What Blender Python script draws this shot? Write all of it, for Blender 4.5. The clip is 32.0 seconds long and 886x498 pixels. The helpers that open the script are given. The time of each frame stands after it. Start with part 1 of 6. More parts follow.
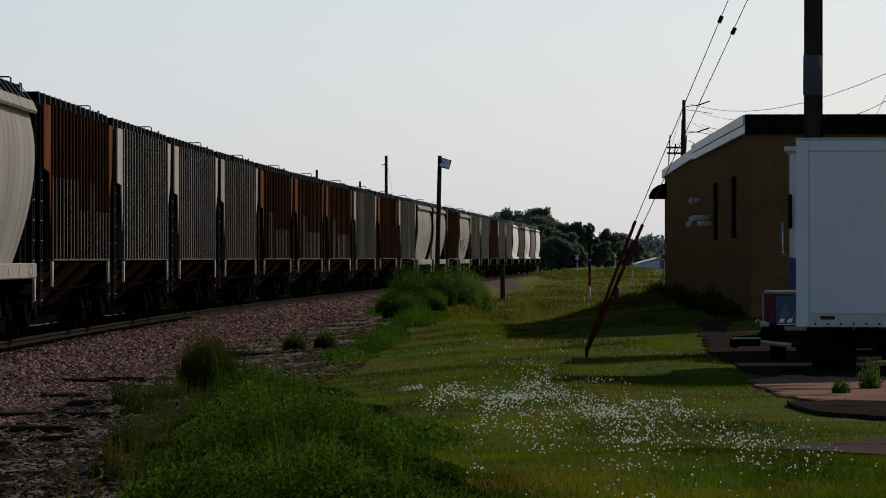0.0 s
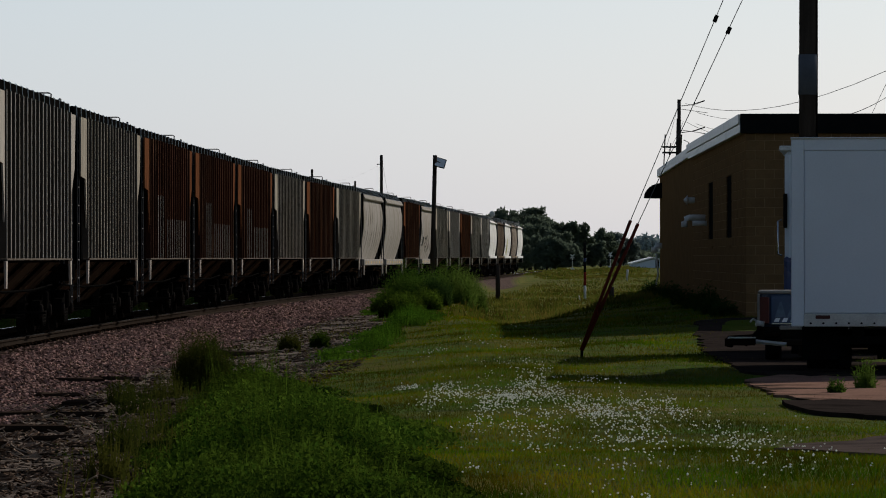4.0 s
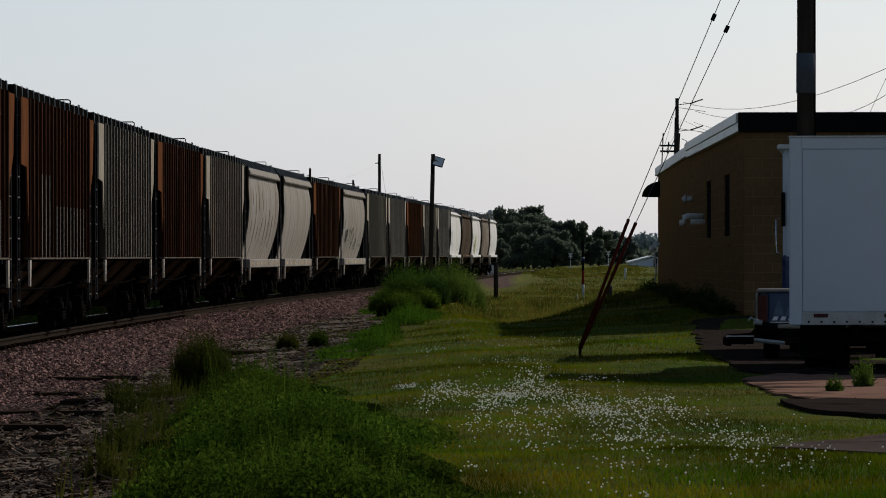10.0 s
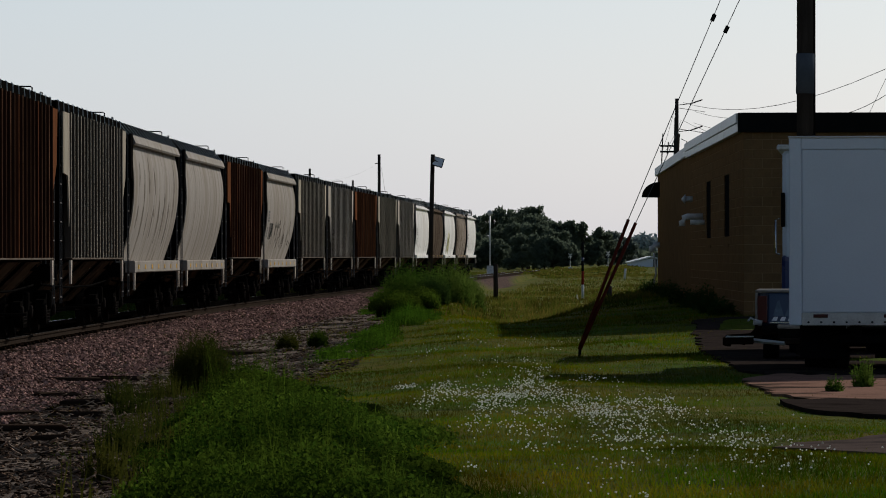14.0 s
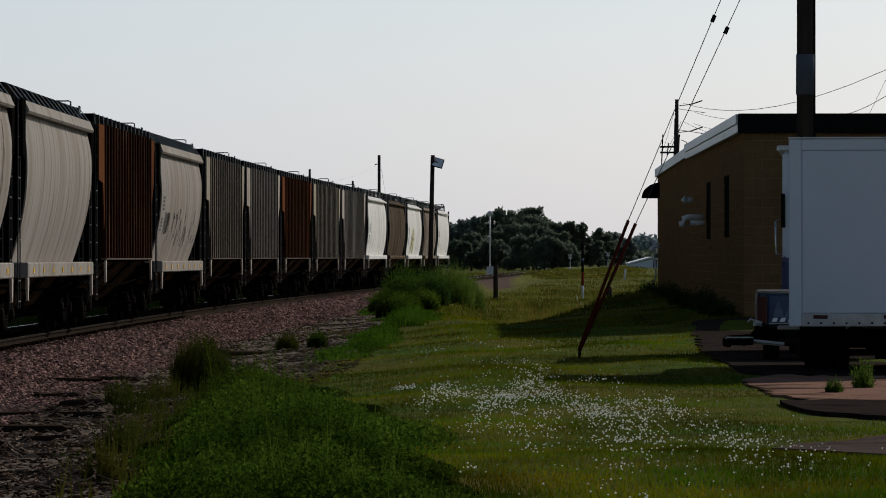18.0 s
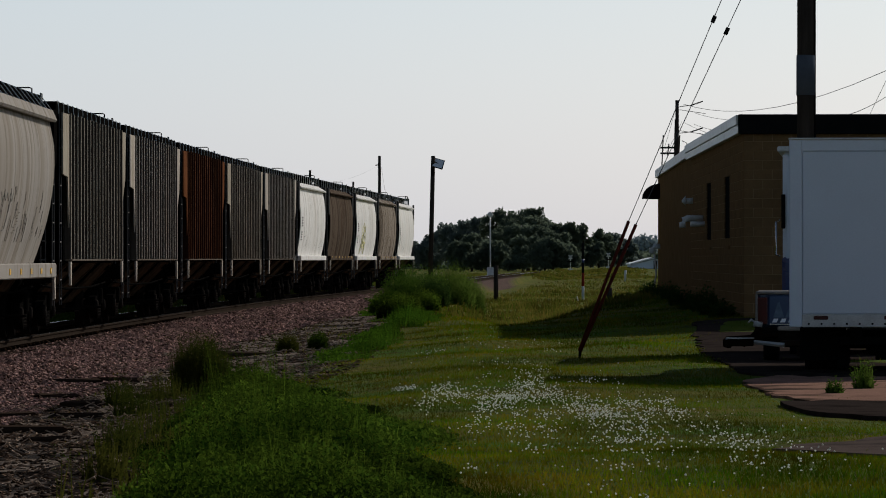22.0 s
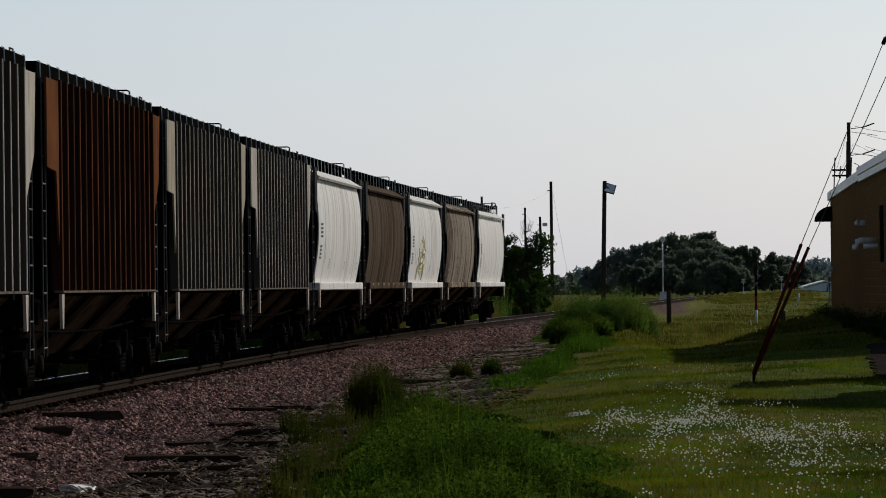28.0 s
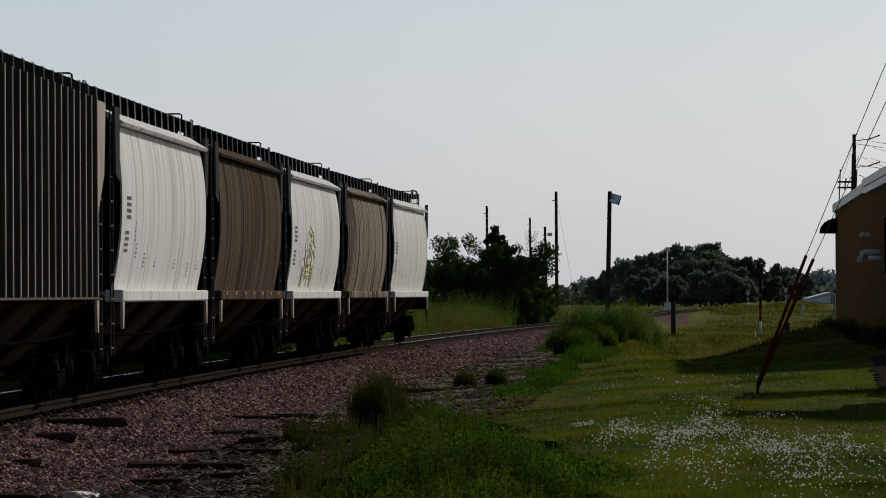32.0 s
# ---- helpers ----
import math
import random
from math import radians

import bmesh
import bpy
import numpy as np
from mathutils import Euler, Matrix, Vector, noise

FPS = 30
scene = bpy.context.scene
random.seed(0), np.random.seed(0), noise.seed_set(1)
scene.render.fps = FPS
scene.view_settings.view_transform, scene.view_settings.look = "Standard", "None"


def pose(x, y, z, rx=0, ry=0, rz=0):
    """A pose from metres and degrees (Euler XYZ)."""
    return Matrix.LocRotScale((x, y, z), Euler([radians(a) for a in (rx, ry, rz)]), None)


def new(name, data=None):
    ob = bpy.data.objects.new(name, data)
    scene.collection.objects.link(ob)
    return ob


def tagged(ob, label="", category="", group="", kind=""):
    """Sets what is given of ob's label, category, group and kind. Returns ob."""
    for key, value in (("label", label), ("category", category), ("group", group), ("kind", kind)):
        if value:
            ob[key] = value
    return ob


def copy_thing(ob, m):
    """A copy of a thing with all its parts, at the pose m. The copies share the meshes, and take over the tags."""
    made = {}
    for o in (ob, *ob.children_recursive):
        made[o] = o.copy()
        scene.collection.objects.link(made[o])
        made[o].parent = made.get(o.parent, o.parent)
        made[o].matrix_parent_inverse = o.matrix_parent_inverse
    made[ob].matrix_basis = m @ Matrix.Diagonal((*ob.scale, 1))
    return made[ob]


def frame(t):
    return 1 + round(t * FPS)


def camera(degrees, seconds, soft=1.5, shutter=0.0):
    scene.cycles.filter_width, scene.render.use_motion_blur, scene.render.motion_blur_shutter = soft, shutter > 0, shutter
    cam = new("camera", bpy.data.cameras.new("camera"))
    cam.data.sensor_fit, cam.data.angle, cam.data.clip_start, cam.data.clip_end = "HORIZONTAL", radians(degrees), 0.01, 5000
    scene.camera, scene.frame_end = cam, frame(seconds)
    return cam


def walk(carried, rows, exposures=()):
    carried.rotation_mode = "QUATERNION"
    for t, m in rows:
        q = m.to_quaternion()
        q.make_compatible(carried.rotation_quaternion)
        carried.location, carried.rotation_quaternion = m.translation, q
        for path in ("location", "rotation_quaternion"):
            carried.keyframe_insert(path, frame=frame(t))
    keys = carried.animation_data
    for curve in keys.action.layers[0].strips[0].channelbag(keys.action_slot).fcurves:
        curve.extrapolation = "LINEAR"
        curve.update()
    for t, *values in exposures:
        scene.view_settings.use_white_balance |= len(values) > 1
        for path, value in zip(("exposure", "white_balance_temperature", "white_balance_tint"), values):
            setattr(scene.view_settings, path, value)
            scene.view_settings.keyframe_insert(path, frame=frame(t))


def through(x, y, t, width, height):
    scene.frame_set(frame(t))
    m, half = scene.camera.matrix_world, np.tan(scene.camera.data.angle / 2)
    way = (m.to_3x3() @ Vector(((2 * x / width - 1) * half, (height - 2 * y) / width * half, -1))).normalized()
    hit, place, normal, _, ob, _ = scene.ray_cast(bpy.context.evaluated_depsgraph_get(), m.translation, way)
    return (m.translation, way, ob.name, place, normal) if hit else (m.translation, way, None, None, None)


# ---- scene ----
EYE = 1.575  # height of the lens over the rail tops (z = 0)


def aim(pan, tilt, roll):
    """Camera pose on its tripod: degrees to the right, up, and clockwise."""
    return pose(0, 0, EYE, 90 + tilt, 0, -pan) @ pose(0, 0, 0, 0, 0, roll)


cam = camera(9.638, 32.0, soft=1.0)
walk(cam, [
    (0, aim(-0.071, 0.097, -0.038)),
    (0.5, aim(-0.079, 0.085, -0.072)),
    (1, aim(-0.088, 0.080, -0.057)),
    (1.5, aim(-0.073, 0.086, -0.017)),
    (2, aim(-0.071, 0.078, -0.036)),
    (2.5, aim(-0.060, 0.072, -0.068)),
    (3, aim(-0.052, 0.078, -0.037)),
    (3.5, aim(-0.033, 0.085, -0.035)),
    (5.5, aim(0.005, 0.099, -0.065)),
    (6, aim(0.000, 0.099, 0.000)),
    (6.5, aim(0.004, 0.107, -0.018)),
    (7, aim(-0.001, 0.099, -0.077)),
    (7.5, aim(-0.003, 0.091, -0.046)),
    (8, aim(0.000, 0.096, -0.041)),
    (8.5, aim(0.008, 0.099, -0.049)),
    (9, aim(0.006, 0.086, -0.111)),
    (9.5, aim(-0.001, 0.087, -0.047)),
    (10, aim(0.002, 0.078, -0.091)),
    (10.5, aim(0.000, 0.084, -0.101)),
    (11, aim(-0.003, 0.072, -0.033)),
    (11.5, aim(-0.003, 0.089, -0.070)),
    (12, aim(-0.013, 0.081, -0.044)),
    (12.5, aim(-0.005, 0.088, -0.025)),
    (13, aim(-0.013, 0.090, -0.060)),
    (13.5, aim(-0.014, 0.089, -0.117)),
    (14, aim(0.005, 0.082, -0.094)),
    (14.5, aim(0.005, 0.083, -0.100)),
    (16.5, aim(0.011, 0.089, -0.086)),
    (17, aim(0.005, 0.098, -0.109)),
    (17.5, aim(0.006, 0.090, -0.071)),
    (18, aim(0.006, 0.090, -0.061)),
    (18.5, aim(0.005, 0.093, -0.101)),
    (19, aim(0.000, 0.097, -0.049)),
    (19.5, aim(-0.014, 0.087, -0.021)),
    (20, aim(-0.008, 0.097, -0.049)),
    (20.5, aim(-0.003, 0.100, -0.068)),
    (21, aim(-0.004, 0.104, -0.072)),
    (21.5, aim(-0.010, 0.103, -0.107)),
    (22, aim(0.002, 0.099, -0.068)),
    (22.5, aim(0.006, 0.090, -0.061)),
    (23, aim(-0.003, 0.081, -0.044)),
    (23.2, aim(-0.007, 0.078, -0.080)),
    (23.3, aim(-0.043, 0.077, -0.110)),
    (23.4, aim(-0.715, 0.074, -0.180)),
    (23.5, aim(-1.524, 0.071, -0.240)),
    (23.6, aim(-1.889, 0.068, -0.220)),
    (23.7, aim(-2.018, 0.065, -0.200)),
    (23.8, aim(-2.246, 0.062, -0.180)),
    (23.9, aim(-2.430, 0.059, -0.160)),
    (24, aim(-2.462, 0.056, -0.160)),
    (24.1, aim(-2.444, 0.070, -0.163)),
    (24.2, aim(-2.198, 0.084, -0.208)),
    (24.3, aim(-1.819, 0.098, -0.253)),
    (24.4, aim(-1.561, 0.113, -0.299)),
    (24.5, aim(-1.333, 0.127, -0.344)),
    (24.6, aim(-1.210, 0.142, -0.352)),
    (24.8, aim(-1.155, 0.172, -0.367)),
    (25, aim(-1.204, 0.201, -0.383)),
    (25.2, aim(-1.215, 0.205, -0.406)),
    (25.3, aim(-1.515, 0.207, -0.418)),
    (25.4, aim(-1.766, 0.209, -0.429)),
    (25.5, aim(-1.972, 0.211, -0.440)),
    (27.5, aim(-1.897, 0.329, -0.682)),
    (28, aim(-1.875, 0.394, -0.687)),
    (28.5, aim(-1.857, 0.450, -0.650)),
    (29, aim(-1.853, 0.458, -0.704)),
    (29.5, aim(-1.843, 0.449, -0.692)),
    (30, aim(-1.849, 0.475, -0.752)),
    (30.5, aim(-1.856, 0.498, -0.696)),
    (31, aim(-1.903, 0.479, -0.650)),
    (31.5, aim(-1.907, 0.493, -0.489)),
    (32, aim(-1.926, 0.495, -0.303)),
], exposures=((0.0, 0.0), (23.2, 0.0), (24.0, 0.12), (25.0, 0.08), (28.0, -0.02), (32.0, -0.16)))

# ---- light ----
SUN_EL, SUN_AZ = 28.0, 36.0  # degrees; azimuth from +Y towards +X
world = bpy.data.worlds.new("world")
scene.world = world
world.use_nodes = True
wn, wl = world.node_tree.nodes, world.node_tree.links
wn.clear()
sky = wn.new("ShaderNodeTexSky")
sky.sky_type = "NISHITA"
sky.sun_disc = False
sky.sun_elevation, sky.sun_rotation = radians(SUN_EL), radians(SUN_AZ)
sky.altitude, sky.air_density, sky.dust_density, sky.ozone_density = 200, 1.0, 1.4, 1.0
soft_sky = wn.new("ShaderNodeHueSaturation")
soft_sky.inputs["Saturation"].default_value = 1.0
dome = wn.new("ShaderNodeBackground")
dome.inputs["Strength"].default_value = 0.045
# bright summer haze that lies along the whole horizon and thins out upwards
where = wn.new("ShaderNodeTexCoord")
height = wn.new("ShaderNodeSeparateXYZ")
thin = wn.new("ShaderNodeMath")
thin.operation = "MULTIPLY"
fade = wn.new("ShaderNodeMath")
fade.operation = "POWER"
fade.inputs[0].default_value = math.e
flip = wn.new("ShaderNodeMath")
flip.operation = "MULTIPLY"
flip.inputs[1].default_value = -1 / 0.18 ** 2
amount = wn.new("ShaderNodeMath")
amount.operation = "MULTIPLY"
amount.inputs[1].default_value = 0.49
haze = wn.new("ShaderNodeBackground")
haze.inputs["Color"].default_value = (0.532, 0.708, 1.0, 1)
both = wn.new("ShaderNodeAddShader")
world_out = wn.new("ShaderNodeOutputWorld")
wl.new(where.outputs["Generated"], height.inputs[0])
wl.new(height.outputs["Z"], thin.inputs[0])
wl.new(height.outputs["Z"], thin.inputs[1])
wl.new(thin.outputs[0], flip.inputs[0])
wl.new(flip.outputs[0], fade.inputs[1])
# it is brighter towards the sun, as haze scatters light forwards
toward = wn.new("ShaderNodeVectorMath")
toward.operation = "DOT_PRODUCT"
toward.inputs[1].default_value = (math.sin(radians(SUN_AZ)), math.cos(radians(SUN_AZ)), 0)
glow = wn.new("ShaderNodeMapRange")
glow.inputs["From Min"].default_value, glow.inputs["From Max"].default_value = -1.0, 1.0
glow.inputs["To Min"].default_value, glow.inputs["To Max"].default_value = 0.12, 1.10
bright = wn.new("ShaderNodeMath")
bright.operation = "MULTIPLY"
wl.new(where.outputs["Generated"], toward.inputs[0])
wl.new(toward.outputs["Value"], glow.inputs["Value"])
wl.new(fade.outputs[0], amount.inputs[0])
wl.new(amount.outputs[0], bright.inputs[0])
wl.new(glow.outputs["Result"], bright.inputs[1])
wl.new(bright.outputs[0], haze.inputs["Strength"])
wl.new(sky.outputs["Color"], soft_sky.inputs["Color"])
wl.new(soft_sky.outputs["Color"], dome.inputs["Color"])
wl.new(dome.outputs[0], both.inputs[0])
wl.new(haze.outputs[0], both.inputs[1])
wl.new(both.outputs[0], world_out.inputs["Surface"])

sun = new("sun", bpy.data.lights.new("sun", "SUN"))
sun.data.energy, sun.data.angle, sun.data.color = 2.7, radians(0.6), (1.0, 0.95, 0.88)
sun_dir = Vector((math.sin(radians(SUN_AZ)) * math.cos(radians(SUN_EL)), math.cos(radians(SUN_AZ)) * math.cos(radians(SUN_EL)), math.sin(radians(SUN_EL))))
sun.rotation_euler = sun_dir.to_track_quat("Z", "Y").to_euler()

# ---- materials ----


def mat(name, color, rough=0.7, metal=0.0, var=0.25, scale=3.0, fine=40.0, bump=0.15, other=None, amount=0.5, stretch=(1, 1, 1), island=0.0, spec=0.08, streak=None, run=0.5):
    """A weathered surface: base colour with broad blotches, fine grain and relief; `other` is a second colour for stains, `streak` one that runs down."""
    m = bpy.data.materials.new(name)
    m.use_nodes = True
    n, l = m.node_tree.nodes, m.node_tree.links
    b = n["Principled BSDF"]
    b.inputs["Metallic"].default_value = metal
    b.inputs["Specular IOR Level"].default_value = spec if rough < 0.5 else 0.0
    co = n.new("ShaderNodeTexCoord")
    mp = n.new("ShaderNodeMapping")
    mp.inputs["Scale"].default_value = stretch
    info = n.new("ShaderNodeObjectInfo")
    shift = n.new("ShaderNodeVectorMath")
    shift.operation = "MULTIPLY_ADD"
    l.new(info.outputs["Random"], shift.inputs[0])
    shift.inputs[1].default_value = (31, 47, 5)
    l.new(co.outputs["Object"], shift.inputs[2])
    l.new(shift.outputs["Vector"], mp.inputs["Vector"])
    big = n.new("ShaderNodeTexNoise")
    big.inputs["Scale"].default_value, big.inputs["Detail"].default_value = scale, 6
    tiny = n.new("ShaderNodeTexNoise")
    tiny.inputs["Scale"].default_value, tiny.inputs["Detail"].default_value = fine, 4
    l.new(mp.outputs["Vector"], big.inputs["Vector"])
    l.new(mp.outputs["Vector"], tiny.inputs["Vector"])
    add = n.new("ShaderNodeMath")
    add.operation = "MULTIPLY_ADD"
    l.new(tiny.outputs["Fac"], add.inputs[0])
    add.inputs[1].default_value = 0.5
    l.new(big.outputs["Fac"], add.inputs[2])
    ramp = n.new("ShaderNodeMapRange")
    ramp.inputs["From Min"].default_value, ramp.inputs["From Max"].default_value = 0.5, 1.0
    ramp.inputs["To Min"].default_value, ramp.inputs["To Max"].default_value = 1 - var, 1 + var
    l.new(add.outputs["Value"], ramp.inputs["Value"])
    last = ramp.outputs["Result"]
    if island:
        geo = n.new("ShaderNodeNewGeometry")
        isl = n.new("ShaderNodeMapRange")
        isl.inputs["To Min"].default_value, isl.inputs["To Max"].default_value = 1 - island, 1 + island
        l.new(geo.outputs["Random Per Island"], isl.inputs["Value"])
        mul = n.new("ShaderNodeMath")
        mul.operation = "MULTIPLY"
        l.new(last, mul.inputs[0])
        l.new(isl.outputs["Result"], mul.inputs[1])
        last = mul.outputs["Value"]
    base = n.new("ShaderNodeMix")
    base.data_type = "RGBA"
    base.inputs[6].default_value = (*color, 1)
    base.inputs[7].default_value = (*(other or color), 1)
    if other:
        st = n.new("ShaderNodeMapRange")
        st.inputs["From Min"].default_value, st.inputs["From Max"].default_value = 0.62 - 0.25 * amount, 0.78 - 0.25 * amount
        l.new(big.outputs["Fac"], st.inputs["Value"])
        l.new(st.outputs["Result"], base.inputs[0])
    else:
        base.inputs[0].default_value = 0
    paint = base.outputs[2]
    if streak:
        # runs of dirt or rust: long and thin, some faint, some strong
        for wide, low, high in ((2.2, 0.62 - 0.2 * run, 0.70 - 0.2 * run), (9.0, 0.65 - 0.2 * run, 0.76 - 0.2 * run)):
            sm = n.new("ShaderNodeMapping")
            sm.inputs["Scale"].default_value = (1, wide, 0.16)
            l.new(shift.outputs["Vector"], sm.inputs["Vector"])
            sn = n.new("ShaderNodeTexNoise")
            sn.inputs["Scale"].default_value, sn.inputs["Detail"].default_value = 1.0, 4
            l.new(sm.outputs["Vector"], sn.inputs["Vector"])
            sr = n.new("ShaderNodeMapRange")
            sr.inputs["From Min"].default_value, sr.inputs["From Max"].default_value = low, high
            sr.inputs["To Max"].default_value = 0.85
            l.new(sn.outputs["Fac"], sr.inputs["Value"])
            sx = n.new("ShaderNodeMix")
            sx.data_type = "RGBA"
            l.new(sr.outputs["Result"], sx.inputs[0])
            l.new(paint, sx.inputs[6])
            sx.inputs[7].default_value = (*streak, 1)
            paint = sx.outputs[2]
    tint = n.new("ShaderNodeVectorMath")
    tint.operation = "SCALE"
    l.new(paint, tint.inputs[0])
    l.new(last, tint.inputs["Scale"])
    l.new(tint.outputs["Vector"], b.inputs["Base Color"])
    rr = n.new("ShaderNodeMapRange")
    rr.inputs["To Min"].default_value, rr.inputs["To Max"].default_value = max(0.02, rough - 0.12), min(1, rough + 0.12)
    l.new(big.outputs["Fac"], rr.inputs["Value"])
    l.new(rr.outputs["Result"], b.inputs["Roughness"])
    if bump:
        bm_ = n.new("ShaderNodeBump")
        bm_.inputs["Strength"].default_value, bm_.inputs["Distance"].default_value = bump, 0.02
        l.new(tiny.outputs["Fac"], bm_.inputs["Height"])
        l.new(bm_.outputs["Normal"], b.inputs["Normal"])
    return m


def leafy(name, color, other, through=0.35, patch=0.0):
    """Thin leaves or blades: colour varies leaf by leaf, and light comes through them."""
    m = bpy.data.materials.new(name)
    m.use_nodes = True
    n, l = m.node_tree.nodes, m.node_tree.links
    out, b = n["Material Output"], n["Principled BSDF"]
    geo = n.new("ShaderNodeNewGeometry")
    co = n.new("ShaderNodeTexCoord")
    no = n.new("ShaderNodeTexNoise")
    no.inputs["Scale"].default_value, no.inputs["Detail"].default_value = 0.45, 5
    l.new(co.outputs["Object"], no.inputs["Vector"])
    av = n.new("ShaderNodeMath")
    av.operation = "MULTIPLY_ADD"
    l.new(geo.outputs["Random Per Island"], av.inputs[0])
    av.inputs[1].default_value = 0.6
    sp = n.new("ShaderNodeMapRange")
    sp.inputs["From Min"].default_value, sp.inputs["From Max"].default_value = 0.35, 0.65
    sp.inputs["To Min"].default_value, sp.inputs["To Max"].default_value = -0.1, 0.5
    l.new(no.outputs["Fac"], sp.inputs["Value"])
    l.new(sp.outputs["Result"], av.inputs[2])
    mix = n.new("ShaderNodeMix")
    mix.data_type = "RGBA"
    mix.inputs[6].default_value, mix.inputs[7].default_value = (*color, 1), (*other, 1)
    l.new(av.outputs["Value"], mix.inputs[0])
    shade = mix.outputs[2]
    if patch:
        # worn and lush patches, a few metres wide
        mp = n.new("ShaderNodeMapping")
        mp.inputs["Scale"].default_value = (1.0, 0.25, 1.0)
        l.new(co.outputs["Object"], mp.inputs["Vector"])
        pn = n.new("ShaderNodeTexNoise")
        pn.inputs["Scale"].default_value, pn.inputs["Detail"].default_value = 0.6, 8
        l.new(mp.outputs["Vector"], pn.inputs["Vector"])
        pr = n.new("ShaderNodeMapRange")
        pr.inputs["From Min"].default_value, pr.inputs["From Max"].default_value = 0.36, 0.64
        pr.inputs["To Min"].default_value, pr.inputs["To Max"].default_value = 1 - patch, 1 + patch * 0.7
        l.new(pn.outputs["Fac"], pr.inputs["Value"])
        sc = n.new("ShaderNodeVectorMath")
        sc.operation = "SCALE"
        l.new(mix.outputs[2], sc.inputs[0])
        l.new(pr.outputs["Result"], sc.inputs["Scale"])
        shade = sc.outputs["Vector"]
    l.new(shade, b.inputs["Base Color"])
    b.inputs["Roughness"].default_value = 0.6
    b.inputs["Specular IOR Level"].default_value = 0.0
    tr = n.new("ShaderNodeBsdfTranslucent")
    l.new(shade, tr.inputs["Color"])
    ms = n.new("ShaderNodeMixShader")
    ms.inputs[0].default_value = through
    l.new(b.outputs[0], ms.inputs[1])
    l.new(tr.outputs[0], ms.inputs[2])
    l.new(ms.outputs[0], out.inputs["Surface"])
    return m


# Grey and brown below hold the shade of the rib sides in their colour.
M_GREY = mat("shaded_grimy_grey_paint", (0.075, 0.063, 0.051), 0.7, var=0.35, scale=1.2, other=(0.048, 0.038, 0.029), amount=0.5, stretch=(1, 1, 0.25), bump=0.0, fine=6)
M_BROWN = mat("shaded_grimy_red_brown_paint", (0.038, 0.0155, 0.010), 0.7, var=0.4, scale=1.5, other=(0.052, 0.021, 0.011), amount=0.35, stretch=(1, 1, 0.12), bump=0.0, fine=6)
M_WHITE = mat("white_car_paint", (0.80, 0.785, 0.755), 0.5, var=0.10, scale=0.5, other=(0.68, 0.65, 0.61), amount=0.35, stretch=(1, 2, 0.18), bump=0.05, streak=(0.56, 0.53, 0.48), run=0.34)
M_WHITE_DIRTY = mat("grimy_white_car_paint", (0.375, 0.345, 0.31), 0.55, var=0.15, scale=0.5, other=(0.27, 0.24, 0.205), amount=0.4, stretch=(1, 1.4, 0.25), bump=0.05, streak=(0.255, 0.22, 0.18), run=0.36)
M_TAUPE = mat("rusty_taupe_car_paint", (0.125, 0.098, 0.076), 0.6, var=0.35, scale=0.9, other=(0.085, 0.062, 0.045), amount=0.5, stretch=(1, 1.2, 0.10), bump=0.03, streak=(0.056, 0.037, 0.026), run=0.46)
M_TAUPE_PALE = mat("pale_streaked_taupe_car_paint", (0.34, 0.29, 0.24), 0.6, var=0.3, scale=0.9, other=(0.15, 0.12, 0.095), amount=0.5, stretch=(1, 1.2, 0.10), bump=0.03, streak=(0.045, 0.030, 0.021), run=0.62)
M_DARK = mat("grimy_black_steel", (0.006, 0.0056, 0.0052), 0.8, var=0.4, scale=2, spec=0.0)
M_ROOF = mat("dark_galvanised_roof", (0.022, 0.021, 0.020), 0.7, var=0.3, scale=2, spec=0.0)
M_BAR = mat("worn_galvanised_steel", (0.22, 0.21, 0.20), 0.5, var=0.3, scale=6, spec=0.2)
M_RUST = mat("rusty_brown_steel", (0.016, 0.0095, 0.006), 0.8, var=0.4, scale=3, spec=0.0)
M_WHEEL = mat("wheel_steel", (0.007, 0.006, 0.0055), 0.7, var=0.3, spec=0.0)
M_LETTER = mat("faded_black_lettering", (0.21, 0.21, 0.205), 0.6, var=0.3)
M_YELLOW = mat("faded_yellow_reflector", (0.7, 0.42, 0.06), 0.4, var=0.2)
M_SPRAY = mat("faded_yellow_spray", (0.72, 0.67, 0.30), 0.6, var=0.3, scale=5)
M_RAIL = mat("rusty_rail_steel", (0.036, 0.027, 0.021), 0.7, var=0.35, scale=5, spec=0.1)
M_RAILTOP = mat("polished_rail_head", (0.60, 0.59, 0.57), 0.22, metal=1.0, var=0.1, spec=0.5)
M_TIE = mat("creosoted_tie_wood", (0.046, 0.032, 0.024), 0.9, var=0.4, scale=2, stretch=(1, 6, 6))
M_STONE = mat("pink_quartzite_ballast", (0.30, 0.185, 0.155), 0.85, var=0.25, scale=1.0, island=0.8)
M_DEBRIS = mat("grey_timber_debris", (0.120, 0.080, 0.055), 0.9, var=0.4, scale=3, island=0.9)
M_POLE = mat("dark_weathered_pole_wood", (0.045, 0.036, 0.030), 0.9, var=0.35, scale=3, stretch=(4, 4, 0.4))
M_BLOCK = mat("tan_painted_block", (0.205, 0.118, 0.054), 0.85, var=0.2, scale=2.0, fine=25, bump=0.25)
M_MORTAR = mat("tan_painted_mortar", (0.34, 0.22, 0.12), 0.9, var=0.15)
M_FASCIA = mat("black_metal_fascia", (0.012, 0.012, 0.012), 0.5, var=0.2)
M_FLASH = mat("weathered_bright_metal_flashing", (0.74, 0.74, 0.72), 0.45, metal=0.35, var=0.16, scale=2, other=(0.55, 0.54, 0.51), amount=0.35, spec=0.3)
